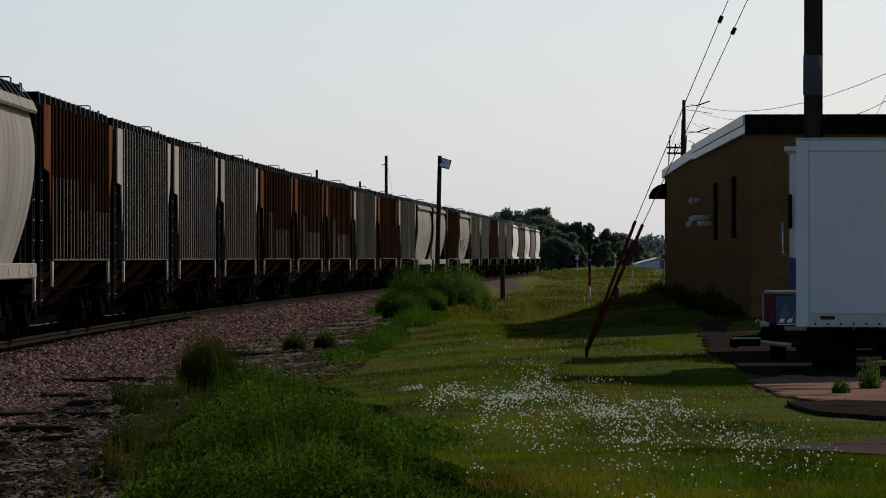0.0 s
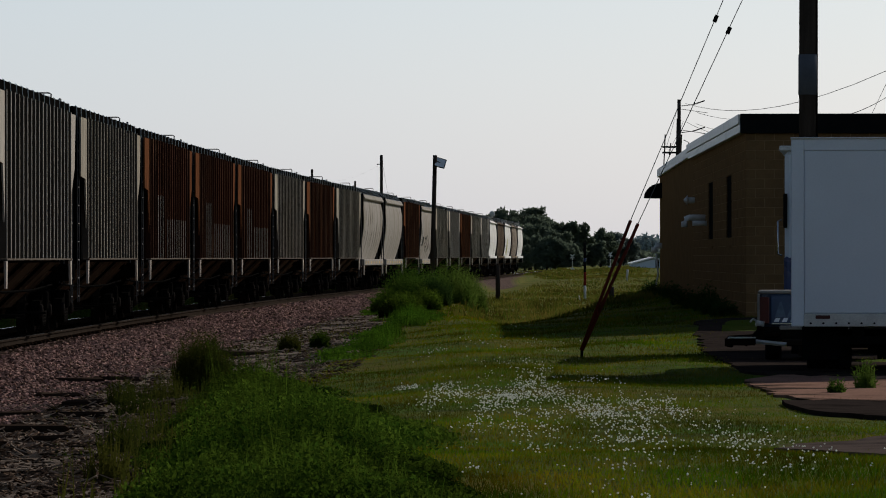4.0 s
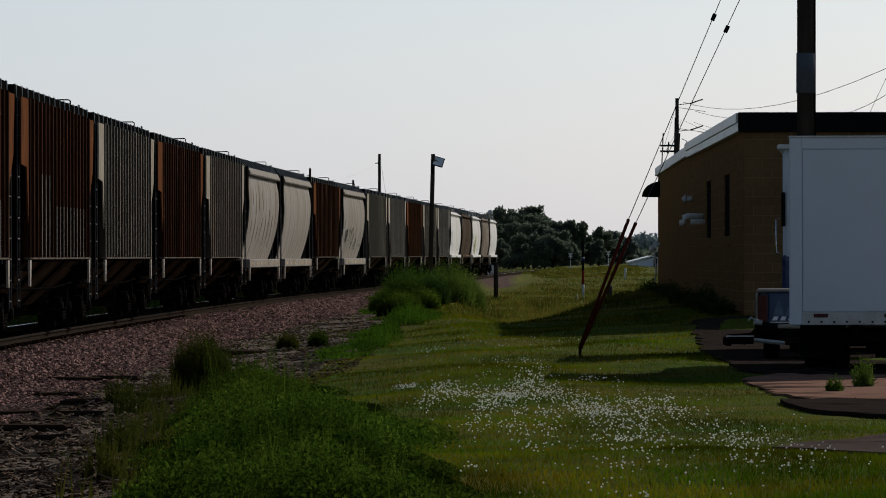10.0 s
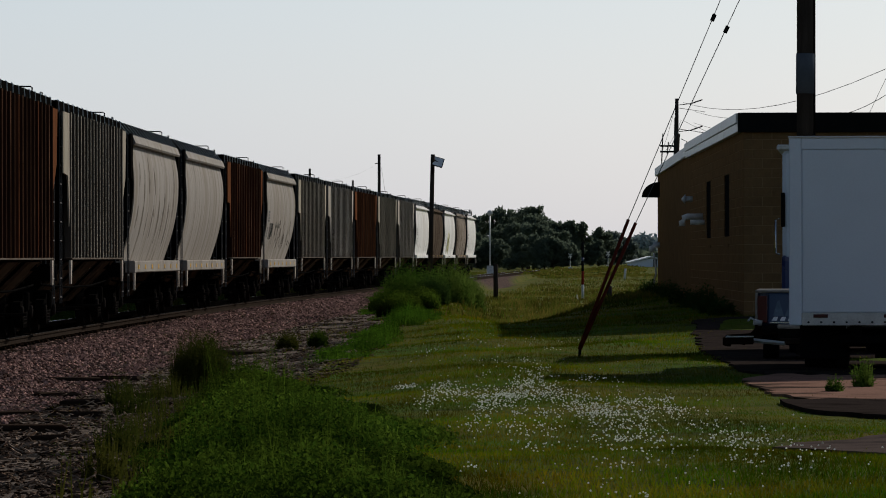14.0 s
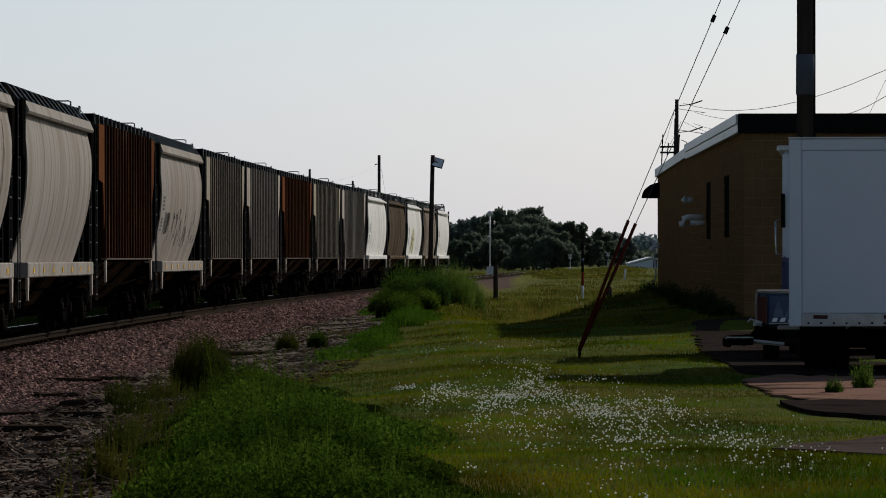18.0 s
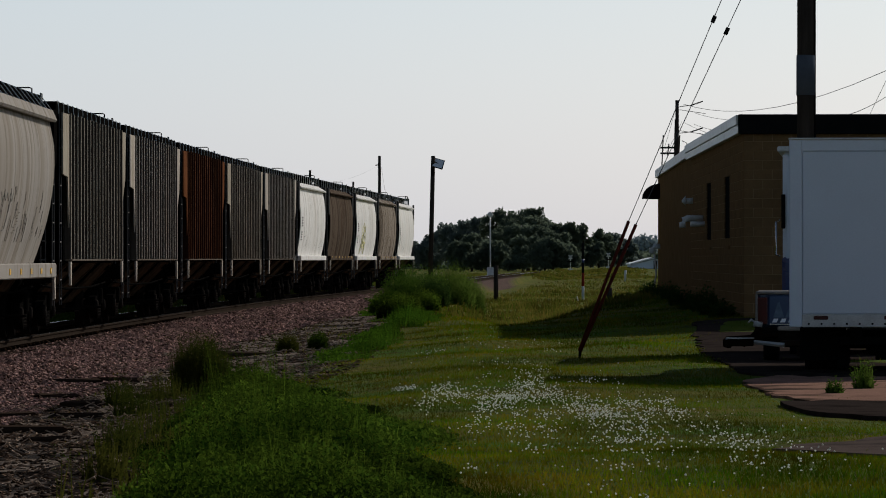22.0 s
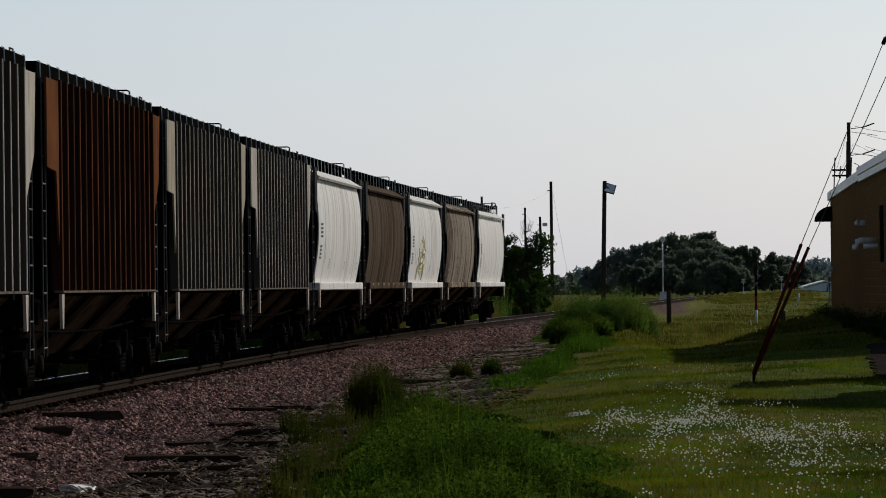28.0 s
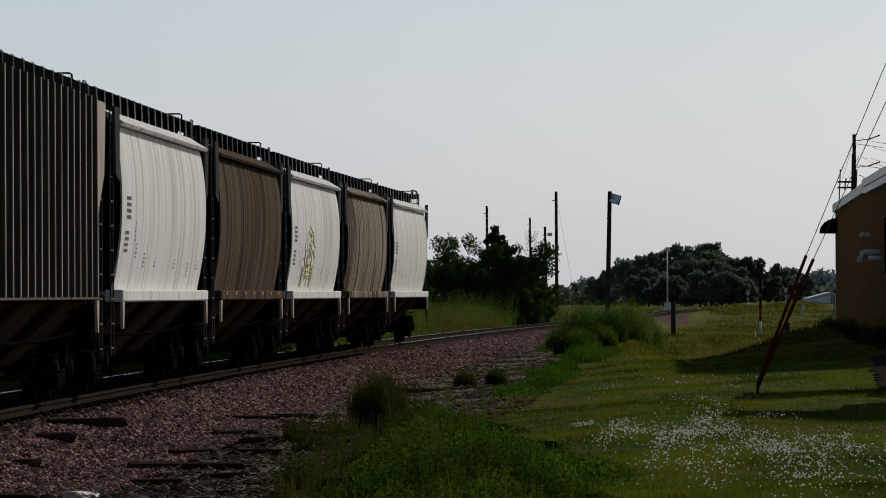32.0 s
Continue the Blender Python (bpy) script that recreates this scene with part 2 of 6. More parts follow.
M_TRUCKBOX = mat("white_truck_box_paint", (0.77, 0.84, 0.93), 0.4, var=0.05, scale=0.8, bump=0.02, spec=0.5)
M_BLUE = mat("dark_blue_car_paint", (0.022, 0.050, 0.12), 0.3, var=0.1, bump=0.0, spec=0.5)
M_CHROME = mat("chrome_trim", (0.6, 0.6, 0.6), 0.25, metal=1.0, var=0.1, bump=0.0, spec=0.5)
M_REDPIPE = mat("red_plastic_guard", (0.10, 0.020, 0.014), 0.6, var=0.25, scale=4)
M_REDLENS = mat("red_lens", (0.06, 0.007, 0.006), 0.35, var=0.1, bump=0.0, spec=0.3)
M_RUBBER = mat("black_rubber", (0.015, 0.015, 0.015), 0.9, var=0.3)
M_WIRE = mat("weathered_wire", (0.10, 0.10, 0.10), 0.6, var=0.1, bump=0.0)
M_PANEL = mat("white_panel_backsheet", (0.78, 0.80, 0.82), 0.55, var=0.06, bump=0.0)
M_CONC = mat("weathered_pinkish_concrete", (0.30, 0.175, 0.13), 0.9, var=0.35, scale=0.9, other=(0.050, 0.036, 0.028), amount=0.62, spec=0.0)
M_BARN = mat("pale_blue_sheet_metal", (0.74, 0.80, 0.88), 0.5, var=0.1, scale=0.5)
M_BARNROOF = mat("pale_sheet_metal_roof", (0.82, 0.82, 0.80), 0.35, var=0.1, scale=0.5, spec=0.5)
M_DUCT = mat("galvanised_vent_pipe", (0.66, 0.65, 0.62), 0.4, var=0.2, scale=5, spec=0.4)
M_WHITEPOST = mat("white_post_paint", (0.65, 0.65, 0.62), 0.6, var=0.15, scale=4)
M_FLOWER = leafy("white_clover_petals", (0.86, 0.86, 0.82), (0.93, 0.93, 0.90), 0.5)
M_TRUNK = mat("dark_bark", (0.05, 0.04, 0.03), 0.95, var=0.4, scale=3)
M_GRASS = leafy("lawn_blades", (0.038, 0.128, 0.001), (0.170, 0.116, 0.007), 0.4, patch=0.6)
M_VERGE = leafy("verge_weed_leaves", (0.020, 0.066, 0.005), (0.078, 0.150, 0.013), 0.45, patch=0.5)
M_WEED = leafy("weed_leaves", (0.019, 0.050, 0.005), (0.082, 0.128, 0.014), 0.45, patch=0.75)
M_DRYWEED = leafy("dry_weed_leaves", (0.082, 0.094, 0.015), (0.170, 0.126, 0.032), 0.4)
M_FIELD = leafy("rough_field_blades", (0.060, 0.098, 0.010), (0.150, 0.112, 0.026), 0.4, patch=0.55)
M_LEAF = leafy("tree_leaves", (0.022, 0.050, 0.011), (0.055, 0.095, 0.020), 0.35)
# Distance haze is painted into these three leaf colours, paler farther out.
M_FARLEAF = leafy("haze_tinted_far_leaves", (0.100, 0.128, 0.092), (0.122, 0.152, 0.108), 0.5)
M_BACKLEAF = leafy("haze_tinted_back_leaves", (0.142, 0.176, 0.158), (0.165, 0.200, 0.176), 0.5)
M_HAZELEAF = leafy("haze_tinted_rise_leaves", (0.27, 0.33, 0.34), (0.33, 0.39, 0.39), 0.2)
# Lit twins of the wagon paints: sunlight on outward faces is coloured in.
M_GREY_LIT = mat("lit_pale_grey_paint", (0.48, 0.43, 0.37), 0.5, var=0.25, scale=2, other=(0.31, 0.265, 0.21), amount=0.4, stretch=(1, 1, 0.3), spec=0.1, bump=0.02, fine=5)
M_BROWN_LIT = mat("lit_faded_orange_brown_paint", (0.165, 0.066, 0.031), 0.55, var=0.3, scale=2, other=(0.080, 0.034, 0.018), amount=0.5, stretch=(1, 1, 0.3), bump=0.02, fine=5)
M_OLIVE_LIT = mat("lit_olive_grey_paint", (0.40, 0.355, 0.285), 0.5, var=0.3, scale=2, other=(0.25, 0.21, 0.155), amount=0.45, stretch=(1, 1, 0.3), spec=0.1, bump=0.02, fine=5)
# Bounced light on the bay sides is put into this lighter brown.
M_BAYSIDE = mat("lit_dusty_brown_steel", (0.092, 0.060, 0.039), 0.8, var=0.35, scale=1.5, other=(0.036, 0.023, 0.015), amount=0.45)
M_CAP = mat("worn_bearing_steel", (0.022, 0.019, 0.017), 0.5, var=0.4, scale=6, spec=0.3)
M_OLIVE = leafy("olive_bush_leaves", (0.030, 0.046, 0.007), (0.084, 0.084, 0.015), 0.35)
# Shade lying over the yard ground is put into this dark colour.
M_ASPH_SHADED = mat("shaded_cracked_asphalt", (0.040, 0.031, 0.027), 0.95, var=0.4, scale=1.5, other=(0.018, 0.014, 0.012), amount=0.5)
M_GREEN_SCRAP = mat("green_plastic", (0.03, 0.16, 0.07), 0.5, var=0.2)
# Lit copy of the brown, with sun on the rib edges painted in.
M_BROWN_RIB = mat("lit_brown_rib_edge", (0.080, 0.042, 0.026), 0.55, var=0.3, scale=2.5, other=(0.19, 0.10, 0.056), amount=0.4, stretch=(1, 1, 0.15), bump=0.02, fine=5)
M_LADDER = mat("worn_ladder_steel", (0.19, 0.18, 0.17), 0.6, var=0.3, scale=6, spec=0.1)
M_BRACKET = mat("pale_bracket_steel", (0.86, 0.84, 0.80), 0.5, var=0.1, scale=6, spec=0.1)
M_PEAK = mat("pale_blue_gate_paint", (0.10, 0.15, 0.22), 0.5, var=0.2, scale=8)
M_VANBLUE = mat("blue_van_paint", (0.016, 0.045, 0.16), 0.3, var=0.1, bump=0.0, spec=0.5)
M_REDPAINT = mat("faded_red_paint", (0.22, 0.025, 0.02), 0.5, var=0.2, scale=5)
M_BAND = mat("grey_metal_band", (0.10, 0.11, 0.13), 0.5, var=0.2, scale=3)
M_TALL = leafy("tall_weed_leaves", (0.028, 0.078, 0.007), (0.115, 0.165, 0.030), 0.5)
M_SEAM = mat("grimy_weld_seam", (0.30, 0.28, 0.26), 0.7, var=0.3, scale=5)
M_SEAM_DARK = mat("rusty_weld_seam", (0.030, 0.021, 0.015), 0.7, var=0.3, scale=5)
M_SCRAWL = mat("faded_dark_green_spray", (0.175, 0.175, 0.15), 0.7, var=0.4, scale=8)
M_DRIP = mat("rusty_drip_stain", (0.20, 0.175, 0.145), 0.8, var=0.4, scale=6)
M_PALEWOOD = mat("weathered_pale_wood", (0.30, 0.225, 0.165), 0.9, var=0.4, scale=6, stretch=(1, 6, 6), island=0.6)
M_SILL = mat("dull_sill_steel", (0.17, 0.145, 0.12), 0.6, var=0.4, scale=3, other=(0.06, 0.04, 0.03), amount=0.5)
M_CORNER = mat("dark_grey_corner_plate", (0.065, 0.065, 0.066), 0.6, var=0.2, scale=2)
M_OLDPAVE = mat("bleached_old_paving", (0.105, 0.080, 0.070), 0.95, var=0.35, scale=1.5, other=(0.05, 0.04, 0.035), amount=0.5)

# ---- building blocks ----


def part(name, bm, material, parent=None, label=""):
    """Links a bmesh (or a ready mesh) as one mesh object under a thing or a part."""
    if isinstance(bm, bmesh.types.BMesh):
        me = bpy.data.meshes.new(name)
        bm.to_mesh(me)
        bm.free()
    else:
        me = bm
    if material and not me.materials:
        me.materials.append(material)
    ob = new(name, me)
    if parent:
        ob.parent = parent
    if label:
        tagged(ob, label)
    return ob


def box(x0, x1, y0, y1, z0, z1, bm=None, bevel=0.0):
    fresh = bmesh.new()
    v = [fresh.verts.new((x, y, z)) for z in (z0, z1) for y in (y0, y1) for x in (x0, x1)]
    for f in ((0, 2, 3, 1), (4, 5, 7, 6), (0, 1, 5, 4), (2, 6, 7, 3), (0, 4, 6, 2), (1, 3, 7, 5)):
        fresh.faces.new([v[i] for i in f])
    if bevel:
        bmesh.ops.bevel(fresh, geom=fresh.edges[:], offset=bevel, segments=1, affect="EDGES")
    if bm is None:
        return fresh
    return merge(bm, fresh)


def merge(bm, more):
    me = bpy.data.meshes.new("tmp")
    more.to_mesh(me)
    more.free()
    bm.from_mesh(me)
    bpy.data.meshes.remove(me)
    return bm


def prism(profile, y0, y1, bm=None):
    """A closed profile of (x, z), carried along y."""
    b = bm or bmesh.new()
    a = [b.verts.new((x, y0, z)) for x, z in profile]
    c = [b.verts.new((x, y1, z)) for x, z in profile]
    k = len(profile)
    for i in range(k):
        b.faces.new((a[i], a[(i + 1) % k], c[(i + 1) % k], c[i]))
    b.faces.new(a[::-1])
    b.faces.new(c)
    bmesh.ops.recalc_face_normals(b, faces=b.faces[:])
    return b


def slab(outline, x0, x1, bm=None):
    """A closed outline of (y, z), carried along x."""
    b = bm or bmesh.new()
    a = [b.verts.new((x0, y, z)) for y, z in outline]
    c = [b.verts.new((x1, y, z)) for y, z in outline]
    k = len(outline)
    for i in range(k):
        b.faces.new((a[i], a[(i + 1) % k], c[(i + 1) % k], c[i]))
    b.faces.new(a[::-1])
    b.faces.new(c)
    bmesh.ops.recalc_face_normals(b, faces=b.faces[:])
    return b


def tube(points, radius, bm=None, sides=8, radius_end=None):
    """A round bar through the points, with closed ends."""
    b = bm or bmesh.new()
    rings = []
    pts = [Vector(p) for p in points]
    for i, p in enumerate(pts):
        d = (pts[min(i + 1, len(pts) - 1)] - pts[max(i - 1, 0)]).normalized()
        u = d.cross(Vector((0, 0, 1)) if abs(d.z) < 0.95 else Vector((1, 0, 0))).normalized()
        w = d.cross(u)
        r = radius if radius_end is None else radius + (radius_end - radius) * i / (len(pts) - 1)
        rings.append([b.verts.new(p + r * (math.cos(k * math.tau / sides) * u + math.sin(k * math.tau / sides) * w)) for k in range(sides)])
    for a, c in zip(rings, rings[1:]):
        for k in range(sides):
            b.faces.new((a[k], a[(k + 1) % sides], c[(k + 1) % sides], c[k])).smooth = sides > 5
    b.faces.new(rings[0][::-1])
    b.faces.new(rings[-1])
    return b


def soup(name, verts, faces, material, parent=None):
    me = bpy.data.meshes.new(name)
    me.from_pydata(verts, [], faces)
    me.materials.append(material)
    me.update()
    return part(name, me, None, parent)


# ---- the line of the track and the lie of the ground ----
TRACK_X, BEND_Y, BEND_L, BEND_M = -8.96, 65.5, 147.6, 0.0430
RAIL_Z = 0.07  # rail tops over the level that all heights count from


def track_x(y):
    z = y - BEND_Y
    if z < 0:
        return TRACK_X
    return TRACK_X + (0.5 * BEND_M / BEND_L * z * z if z < BEND_L else BEND_M * (z - BEND_L / 2))


def ease(a, b, v):
    v = min(1, max(0, (v - a) / (b - a)))
    return v * v * (3 - 2 * v)


def ground_z(x, y):
    d = x - track_x(y)
    if abs(d) < 1.55:
        return -0.155
    side = -0.155 - 0.275 * ease(1.55, 3.1, abs(d))
    if d > 0:
        lawn = side + 0.38 * ease(4.2, 9.5, d)
        lawn += 0.40 * ease(92, 118, y) * ease(1.6, 7.0, x)
        # past a low brow the field lies deeper, and climbs back to the far wood
        brow = 118 + 10 * max(0.0, x - 1.5)
        lawn -= (lawn + 0.90) * ease(brow, brow + 45, y) * ease(0.2, 2.2, x) * (1 - ease(380, 650, y))
        lawn += 0.11 * noise.noise((x * 0.45, y * 0.18, 0)) * ease(3.2, 5, d) * (1 - ease(150, 400, y))
        side = lawn
    return side


def build_ground():
    ys = [-300, -100, -30, 0, 20, 28]
    while ys[-1] < 130:
        ys.append(ys[-1] + 0.8)
    while ys[-1] < 330:
        ys.append(ys[-1] + 3)
    while ys[-1] < 4500:
        ys.append(ys[-1] * 1.12)
    ds = [-4000, -1500, -500, -150, -60, -25, -12, -6, -3.4, -2.6, -2.0, -1.55, -0.9, 0, 0.9, 1.55, 1.9, 2.3, 2.6, 2.9, 3.2]
    while ds[-1] < 22:
        ds.append(ds[-1] + 0.5)
    ds += [25, 30, 40, 60, 100, 200, 500, 1500, 4000]
    verts, green, dirty, wild = [], [], [], []
    for y in ys:
        for d in ds:
            x = track_x(y) + d
            verts.append((x, y, ground_z(x, y)))
            edge = grass_edge(y)
            wob = 1.0 * noise.noise((x * 0.35, y * 0.12, 3)) + 0.5 * noise.noise((x * 1.3, y * 0.5, 7))
            g = ease(-0.6, 0.6, d - edge + wob) if d > 0 else ease(3.5, 6, -d)
            g = max(g, ease(470, 520, y))
            green.append(g)
            wild.append(ease(112, 150, y + 6 * noise.noise((x * 0.5, y * 0.1, 21))))
            dirty.append(ease(-0.45, 0.45, d - float(np.interp(y, (45, 62, 80, 115), (3.4, 3.3, 2.9, 2.4))) + 0.8 * noise.noise((x * 0.8, y * 0.15, 40))) * (1 - 0.5 * ease(150, 200, y)))
    k = len(ds)
    faces = [(j * k + i, j * k + i + 1, (j + 1) * k + i + 1, (j + 1) * k + i) for j in range(len(ys) - 1) for i in range(k - 1)]
    m = bpy.data.materials.new("lawn_and_gravel")
    m.use_nodes = True
    n, l = m.node_tree.nodes, m.node_tree.links
    b = n["Principled BSDF"]
    b.inputs["Roughness"].default_value = 0.95
    b.inputs["Specular IOR Level"].default_value = 0.02
    geo = n.new("ShaderNodeNewGeometry")

    def noisy(scale, detail=5):
        t = n.new("ShaderNodeTexNoise")
        t.inputs["Scale"].default_value, t.inputs["Detail"].default_value = scale, detail
        l.new(geo.outputs["Position"], t.inputs["Vector"])
        return t.outputs["Fac"]

    def mixed(fac, a, c, lo=0.4, hi=0.6):
        r = n.new("ShaderNodeMapRange")
        r.inputs["From Min"].default_value, r.inputs["From Max"].default_value = lo, hi
        l.new(fac, r.inputs["Value"])
        x = n.new("ShaderNodeMix")
        x.data_type = "RGBA"
        l.new(r.outputs["Result"], x.inputs[0])
        for i, v in ((6, a), (7, c)):
            if isinstance(v, tuple):
                x.inputs[i].default_value = (*v, 1)
            else:
                l.new(v, x.inputs[i])
        return x.outputs[2]

    grass = mixed(noisy(0.25), (0.038, 0.090, 0.005), (0.112, 0.080, 0.012), 0.38, 0.66)
    grass = mixed(noisy(0.9), (0.032, 0.034, 0.006), grass, 0.36, 0.52)
    grass = mixed(noisy(14, 3), grass, (0.066, 0.116, 0.009), 0.45, 0.75)
    rough = mixed(noisy(0.35, 6), (0.112, 0.108, 0.018), (0.056, 0.088, 0.011), 0.40, 0.62)
    rough = mixed(noisy(1.6, 5), rough, (0.150, 0.098, 0.032), 0.52, 0.78)
    fa = n.new("ShaderNodeAttribute")
    fa.attribute_name = "field"
    grass = mixed(fa.outputs["Fac"], grass, rough, 0.2, 0.8)
    gravel = mixed(noisy(12, 4), (0.105, 0.064, 0.053), (0.036, 0.026, 0.022), 0.42, 0.62)
    dirt = mixed(noisy(5, 6), (0.205, 0.160, 0.128), (0.066, 0.048, 0.037), 0.40, 0.62)
    dirt = mixed(noisy(0.55, 6), dirt, (0.016, 0.012, 0.010), 0.50, 0.58)
    da = n.new("ShaderNodeAttribute")
    da.attribute_name = "dirt"
    gravel = mixed(da.outputs["Fac"], gravel, dirt, 0.3, 0.7)
    at = n.new("ShaderNodeAttribute")
    at.attribute_name = "green"
    l.new(mixed(at.outputs["Fac"], gravel, grass, 0.3, 0.7), b.inputs["Base Color"])
    bump = n.new("ShaderNodeBump")
    bump.inputs["Strength"].default_value, bump.inputs["Distance"].default_value = 0.6, 0.05
    l.new(noisy(22, 4), bump.inputs["Height"])
    l.new(bump.outputs["Normal"], b.inputs["Normal"])
    g = soup("ground", verts, faces, m)
    for p in g.data.polygons:
        p.use_smooth = True
    a = g.data.attributes.new("green", "FLOAT", "POINT")
    a.data.foreach_set("value", green)
    a = g.data.attributes.new("dirt", "FLOAT", "POINT")
    a.data.foreach_set("value", dirty)
    a = g.data.attributes.new("field", "FLOAT", "POINT")
    a.data.foreach_set("value", wild)
    tagged(g, "uneven ground of mown lawn beside reddish gravel and dirt", "ground", kind="structure")


def grass_edge(y):
    """How far from the track's middle the grass begins."""
    return float(np.interp(y, (30, 48, 60, 70, 76, 84, 100, 150, 185, 215, 240), (7.2, 6.8, 6.1, 5.5, 6.6, 6.9, 7.1, 6.7, 4.6, 2.8, 2.1)))


def build_track():
    """Two rails, the ties and the bed they lie in."""
    for side, nm in ((0.75, "rail"), (-0.75, "rail")):
        prof = [(-0.075, -0.175), (0.075, -0.175), (0.075, -0.16), (0.012, -0.135), (0.012, -0.045), (0.037, -0.035), (0.037, -0.004), (0.03, 0.0),
                (-0.03, 0.0), (-0.037, -0.004), (-0.037, -0.035), (-0.012, -0.045), (-0.012, -0.135), (-0.075, -0.16)]
        ys = [-60, 0, 20] + [30 + 4 * i for i in range(100)] + [450, 520, 580]
        k = len(prof)
        verts = [(track_x(y) + side + px, y, RAIL_Z + pz) for y in ys for px, pz in prof]
        faces = [(j * k + i, j * k + (i + 1) % k, (j + 1) * k + (i + 1) % k, (j + 1) * k + i) for j in range(len(ys) - 1) for i in range(k)]
        r = soup(nm, verts, faces, M_RAIL)
        r.data.materials.append(M_RAILTOP)
        for j in range(len(ys) - 1):
            for i in (7,):
                r.data.polygons[j * k + i].material_index = 1
        tagged(r, "rusty steel rail with a polished head", "rail", "rails", "structure")
    tie = box(-1.28, 1.28, -0.115, 0.115, -0.34, -0.172, bevel=0.012)
    me = bpy.data.meshes.new("railway_tie")
    tie.to_mesh(me)
    tie.free()
    me.materials.append(M_TIE)
    plate = bpy.data.meshes.new("rail_clip")
    box(-0.13, 0.13, -0.09, 0.09, -0.172, -0.12, bevel=0.02).to_mesh(plate)
    plate.materials.append(M_RUST)
    rng = random.Random(4)
    for i in range(170):
        y = 52 + i * 0.56
        slope = (track_x(y + 1) - track_x(y)) / 1.0
        t = part("railway_tie", me, None)
        t.matrix_world = pose(track_x(y) + rng.uniform(-0.06, 0.06), y, RAIL_Z + rng.uniform(-0.006, 0.004), 0, 0, -math.degrees(math.atan(slope)) + rng.uniform(-1, 1))
        tagged(t, "creosote-black wooden railway tie in gravel", "railway tie", "ties of the track")
        for sx in (0.75, -0.75):
            c = part("tie_plate", plate, None, t)
            c.location = (sx, 0, 0.0)


# ---- the train ----
PITCH = 17.8
SILL, EAVE = 1.445, 4.34
RIB_TOP = EAVE - 0.025


def shared(name, bm, material):
    me = bpy.data.meshes.new(name)
    bm.to_mesh(me)
    bm.free()
    me.materials.append(material)
    return me


def lathe(profile, sides, axis="x"):
    """A turned shape from (radius, along) about the x axis."""
    b = bmesh.new()
    rings = [[b.verts.new((a, r * math.cos(k * math.tau / sides), r * math.sin(k * math.tau / sides))) for k in range(sides)] for r, a in profile]
    for p, q in zip(rings, rings[1:]):
        for k in range(sides):
            b.faces.new((p[k], p[(k + 1) % sides], q[(k + 1) % sides], q[k])).smooth = True
    b.faces.new(rings[0][::-1])
    b.faces.new(rings[-1])
    bmesh.ops.recalc_face_normals(b, faces=b.faces[:])
    return b


def truck_meshes():
    wheel = shared("wheel", lathe([(0.10, -0.09), (0.16, -0.07), (0.17, -0.02), (0.36, 0.0), (0.38, -0.05), (0.455, -0.06), (0.46, -0.085), (0.475, -0.09), (0.475, -0.10), (0.45, -0.105), (0.42, 0.06), (0.38, 0.065), (0.36, 0.03), (0.18, 0.05), (0.16, 0.09), (0.10, 0.10)], 24), M_WHEEL)
    fr = slab([(-1.15, 0.50), (-0.98, 0.68), (-0.55, 0.70), (-0.42, 0.80), (0.42, 0.80), (0.55, 0.70), (0.98, 0.68), (1.15, 0.50), (1.12, 0.34), (0.90, 0.34), (0.85, 0.50), (0.62, 0.50), (0.36, 0.20), (-0.36, 0.20), (-0.62, 0.50), (-0.85, 0.50), (-0.90, 0.34), (-1.12, 0.34)], -0.08, 0.08)
    frame_ = shared("side_frame", fr, M_DARK)
    cap = shared("bearing_cap", lathe([(0.12, -0.02), (0.125, 0.04), (0.10, 0.06), (0.05, 0.065)], 12), M_CAP)
    coil = bmesh.new()
    tube([(0.07 * math.cos(a * 0.9), 0.07 * math.sin(a * 0.9), 0.22 + a * 0.0088) for a in range(34)], 0.017, coil, 4)
    spring = shared("spring", coil, M_CAP)
    bol = shared("bolster", box(-1.15, 1.15, -0.2, 0.2, 0.50, 0.86, bevel=0.03), M_DARK)
    axle = shared("axle", tube([(-0.95, 0, 0.475), (0.95, 0, 0.475)], 0.08), M_WHEEL)
    return wheel, frame_, cap, spring, bol, axle


TRUCK = truck_meshes()


def add_truck(car, y):
    wheel, frame_, cap, spring, bol, axle = TRUCK
    t = part("truck", bol, None, car, "grimy black cast steel truck")
    t.location = (0, y, 0)
    for sy in (-0.88, 0.88):
        a = part("axle", axle, None, t)
        a.location = (0, sy, 0)
        for sx in (-0.76, 0.76):
            w = part("wheel", wheel, None, t)
            w.location = (sx, sy, 0.475)
            if sx < 0:
                w.rotation_euler = (0, 0, math.pi)
    for sx in (-1, 1):
        f = part("side_frame", frame_, None, t)
        f.location = (sx * 1.0, 0, 0)
        for sy in (-0.17, 0.0, 0.17):
            s = part("spring", spring, None, t)
            s.location = (sx * 1.02, sy, 0)
        for sy in (-0.98, 0.98):
            c = part("bearing_cap", cap, None, t)
            c.location = (sx * 1.08, sy, 0.49)
            if sx < 0:
                c.rotation_euler = (0, 0, math.pi)


def ladder(x, y, z0, z1, along="y", width=0.42):
    b = bmesh.new()
    dx, dy = (0, width / 2) if along == "y" else (width / 2, 0)
    for s in (-1, 1):
        tube([(x + s * dx, y + s * dy, z0), (x + s * dx, y + s * dy, z1)], 0.013, b, 5)
    for f in b.faces:
        f.material_index = 1
    z = z0 + 0.12
    while z < z1:
        tube([(x - dx, y - dy, z), (x + dx, y + dy, z)], 0.013, b, 5)
        z += 0.36
    me = shared("ladder", b, M_LADDER)
    me.materials.append(M_CORNER)
    return me


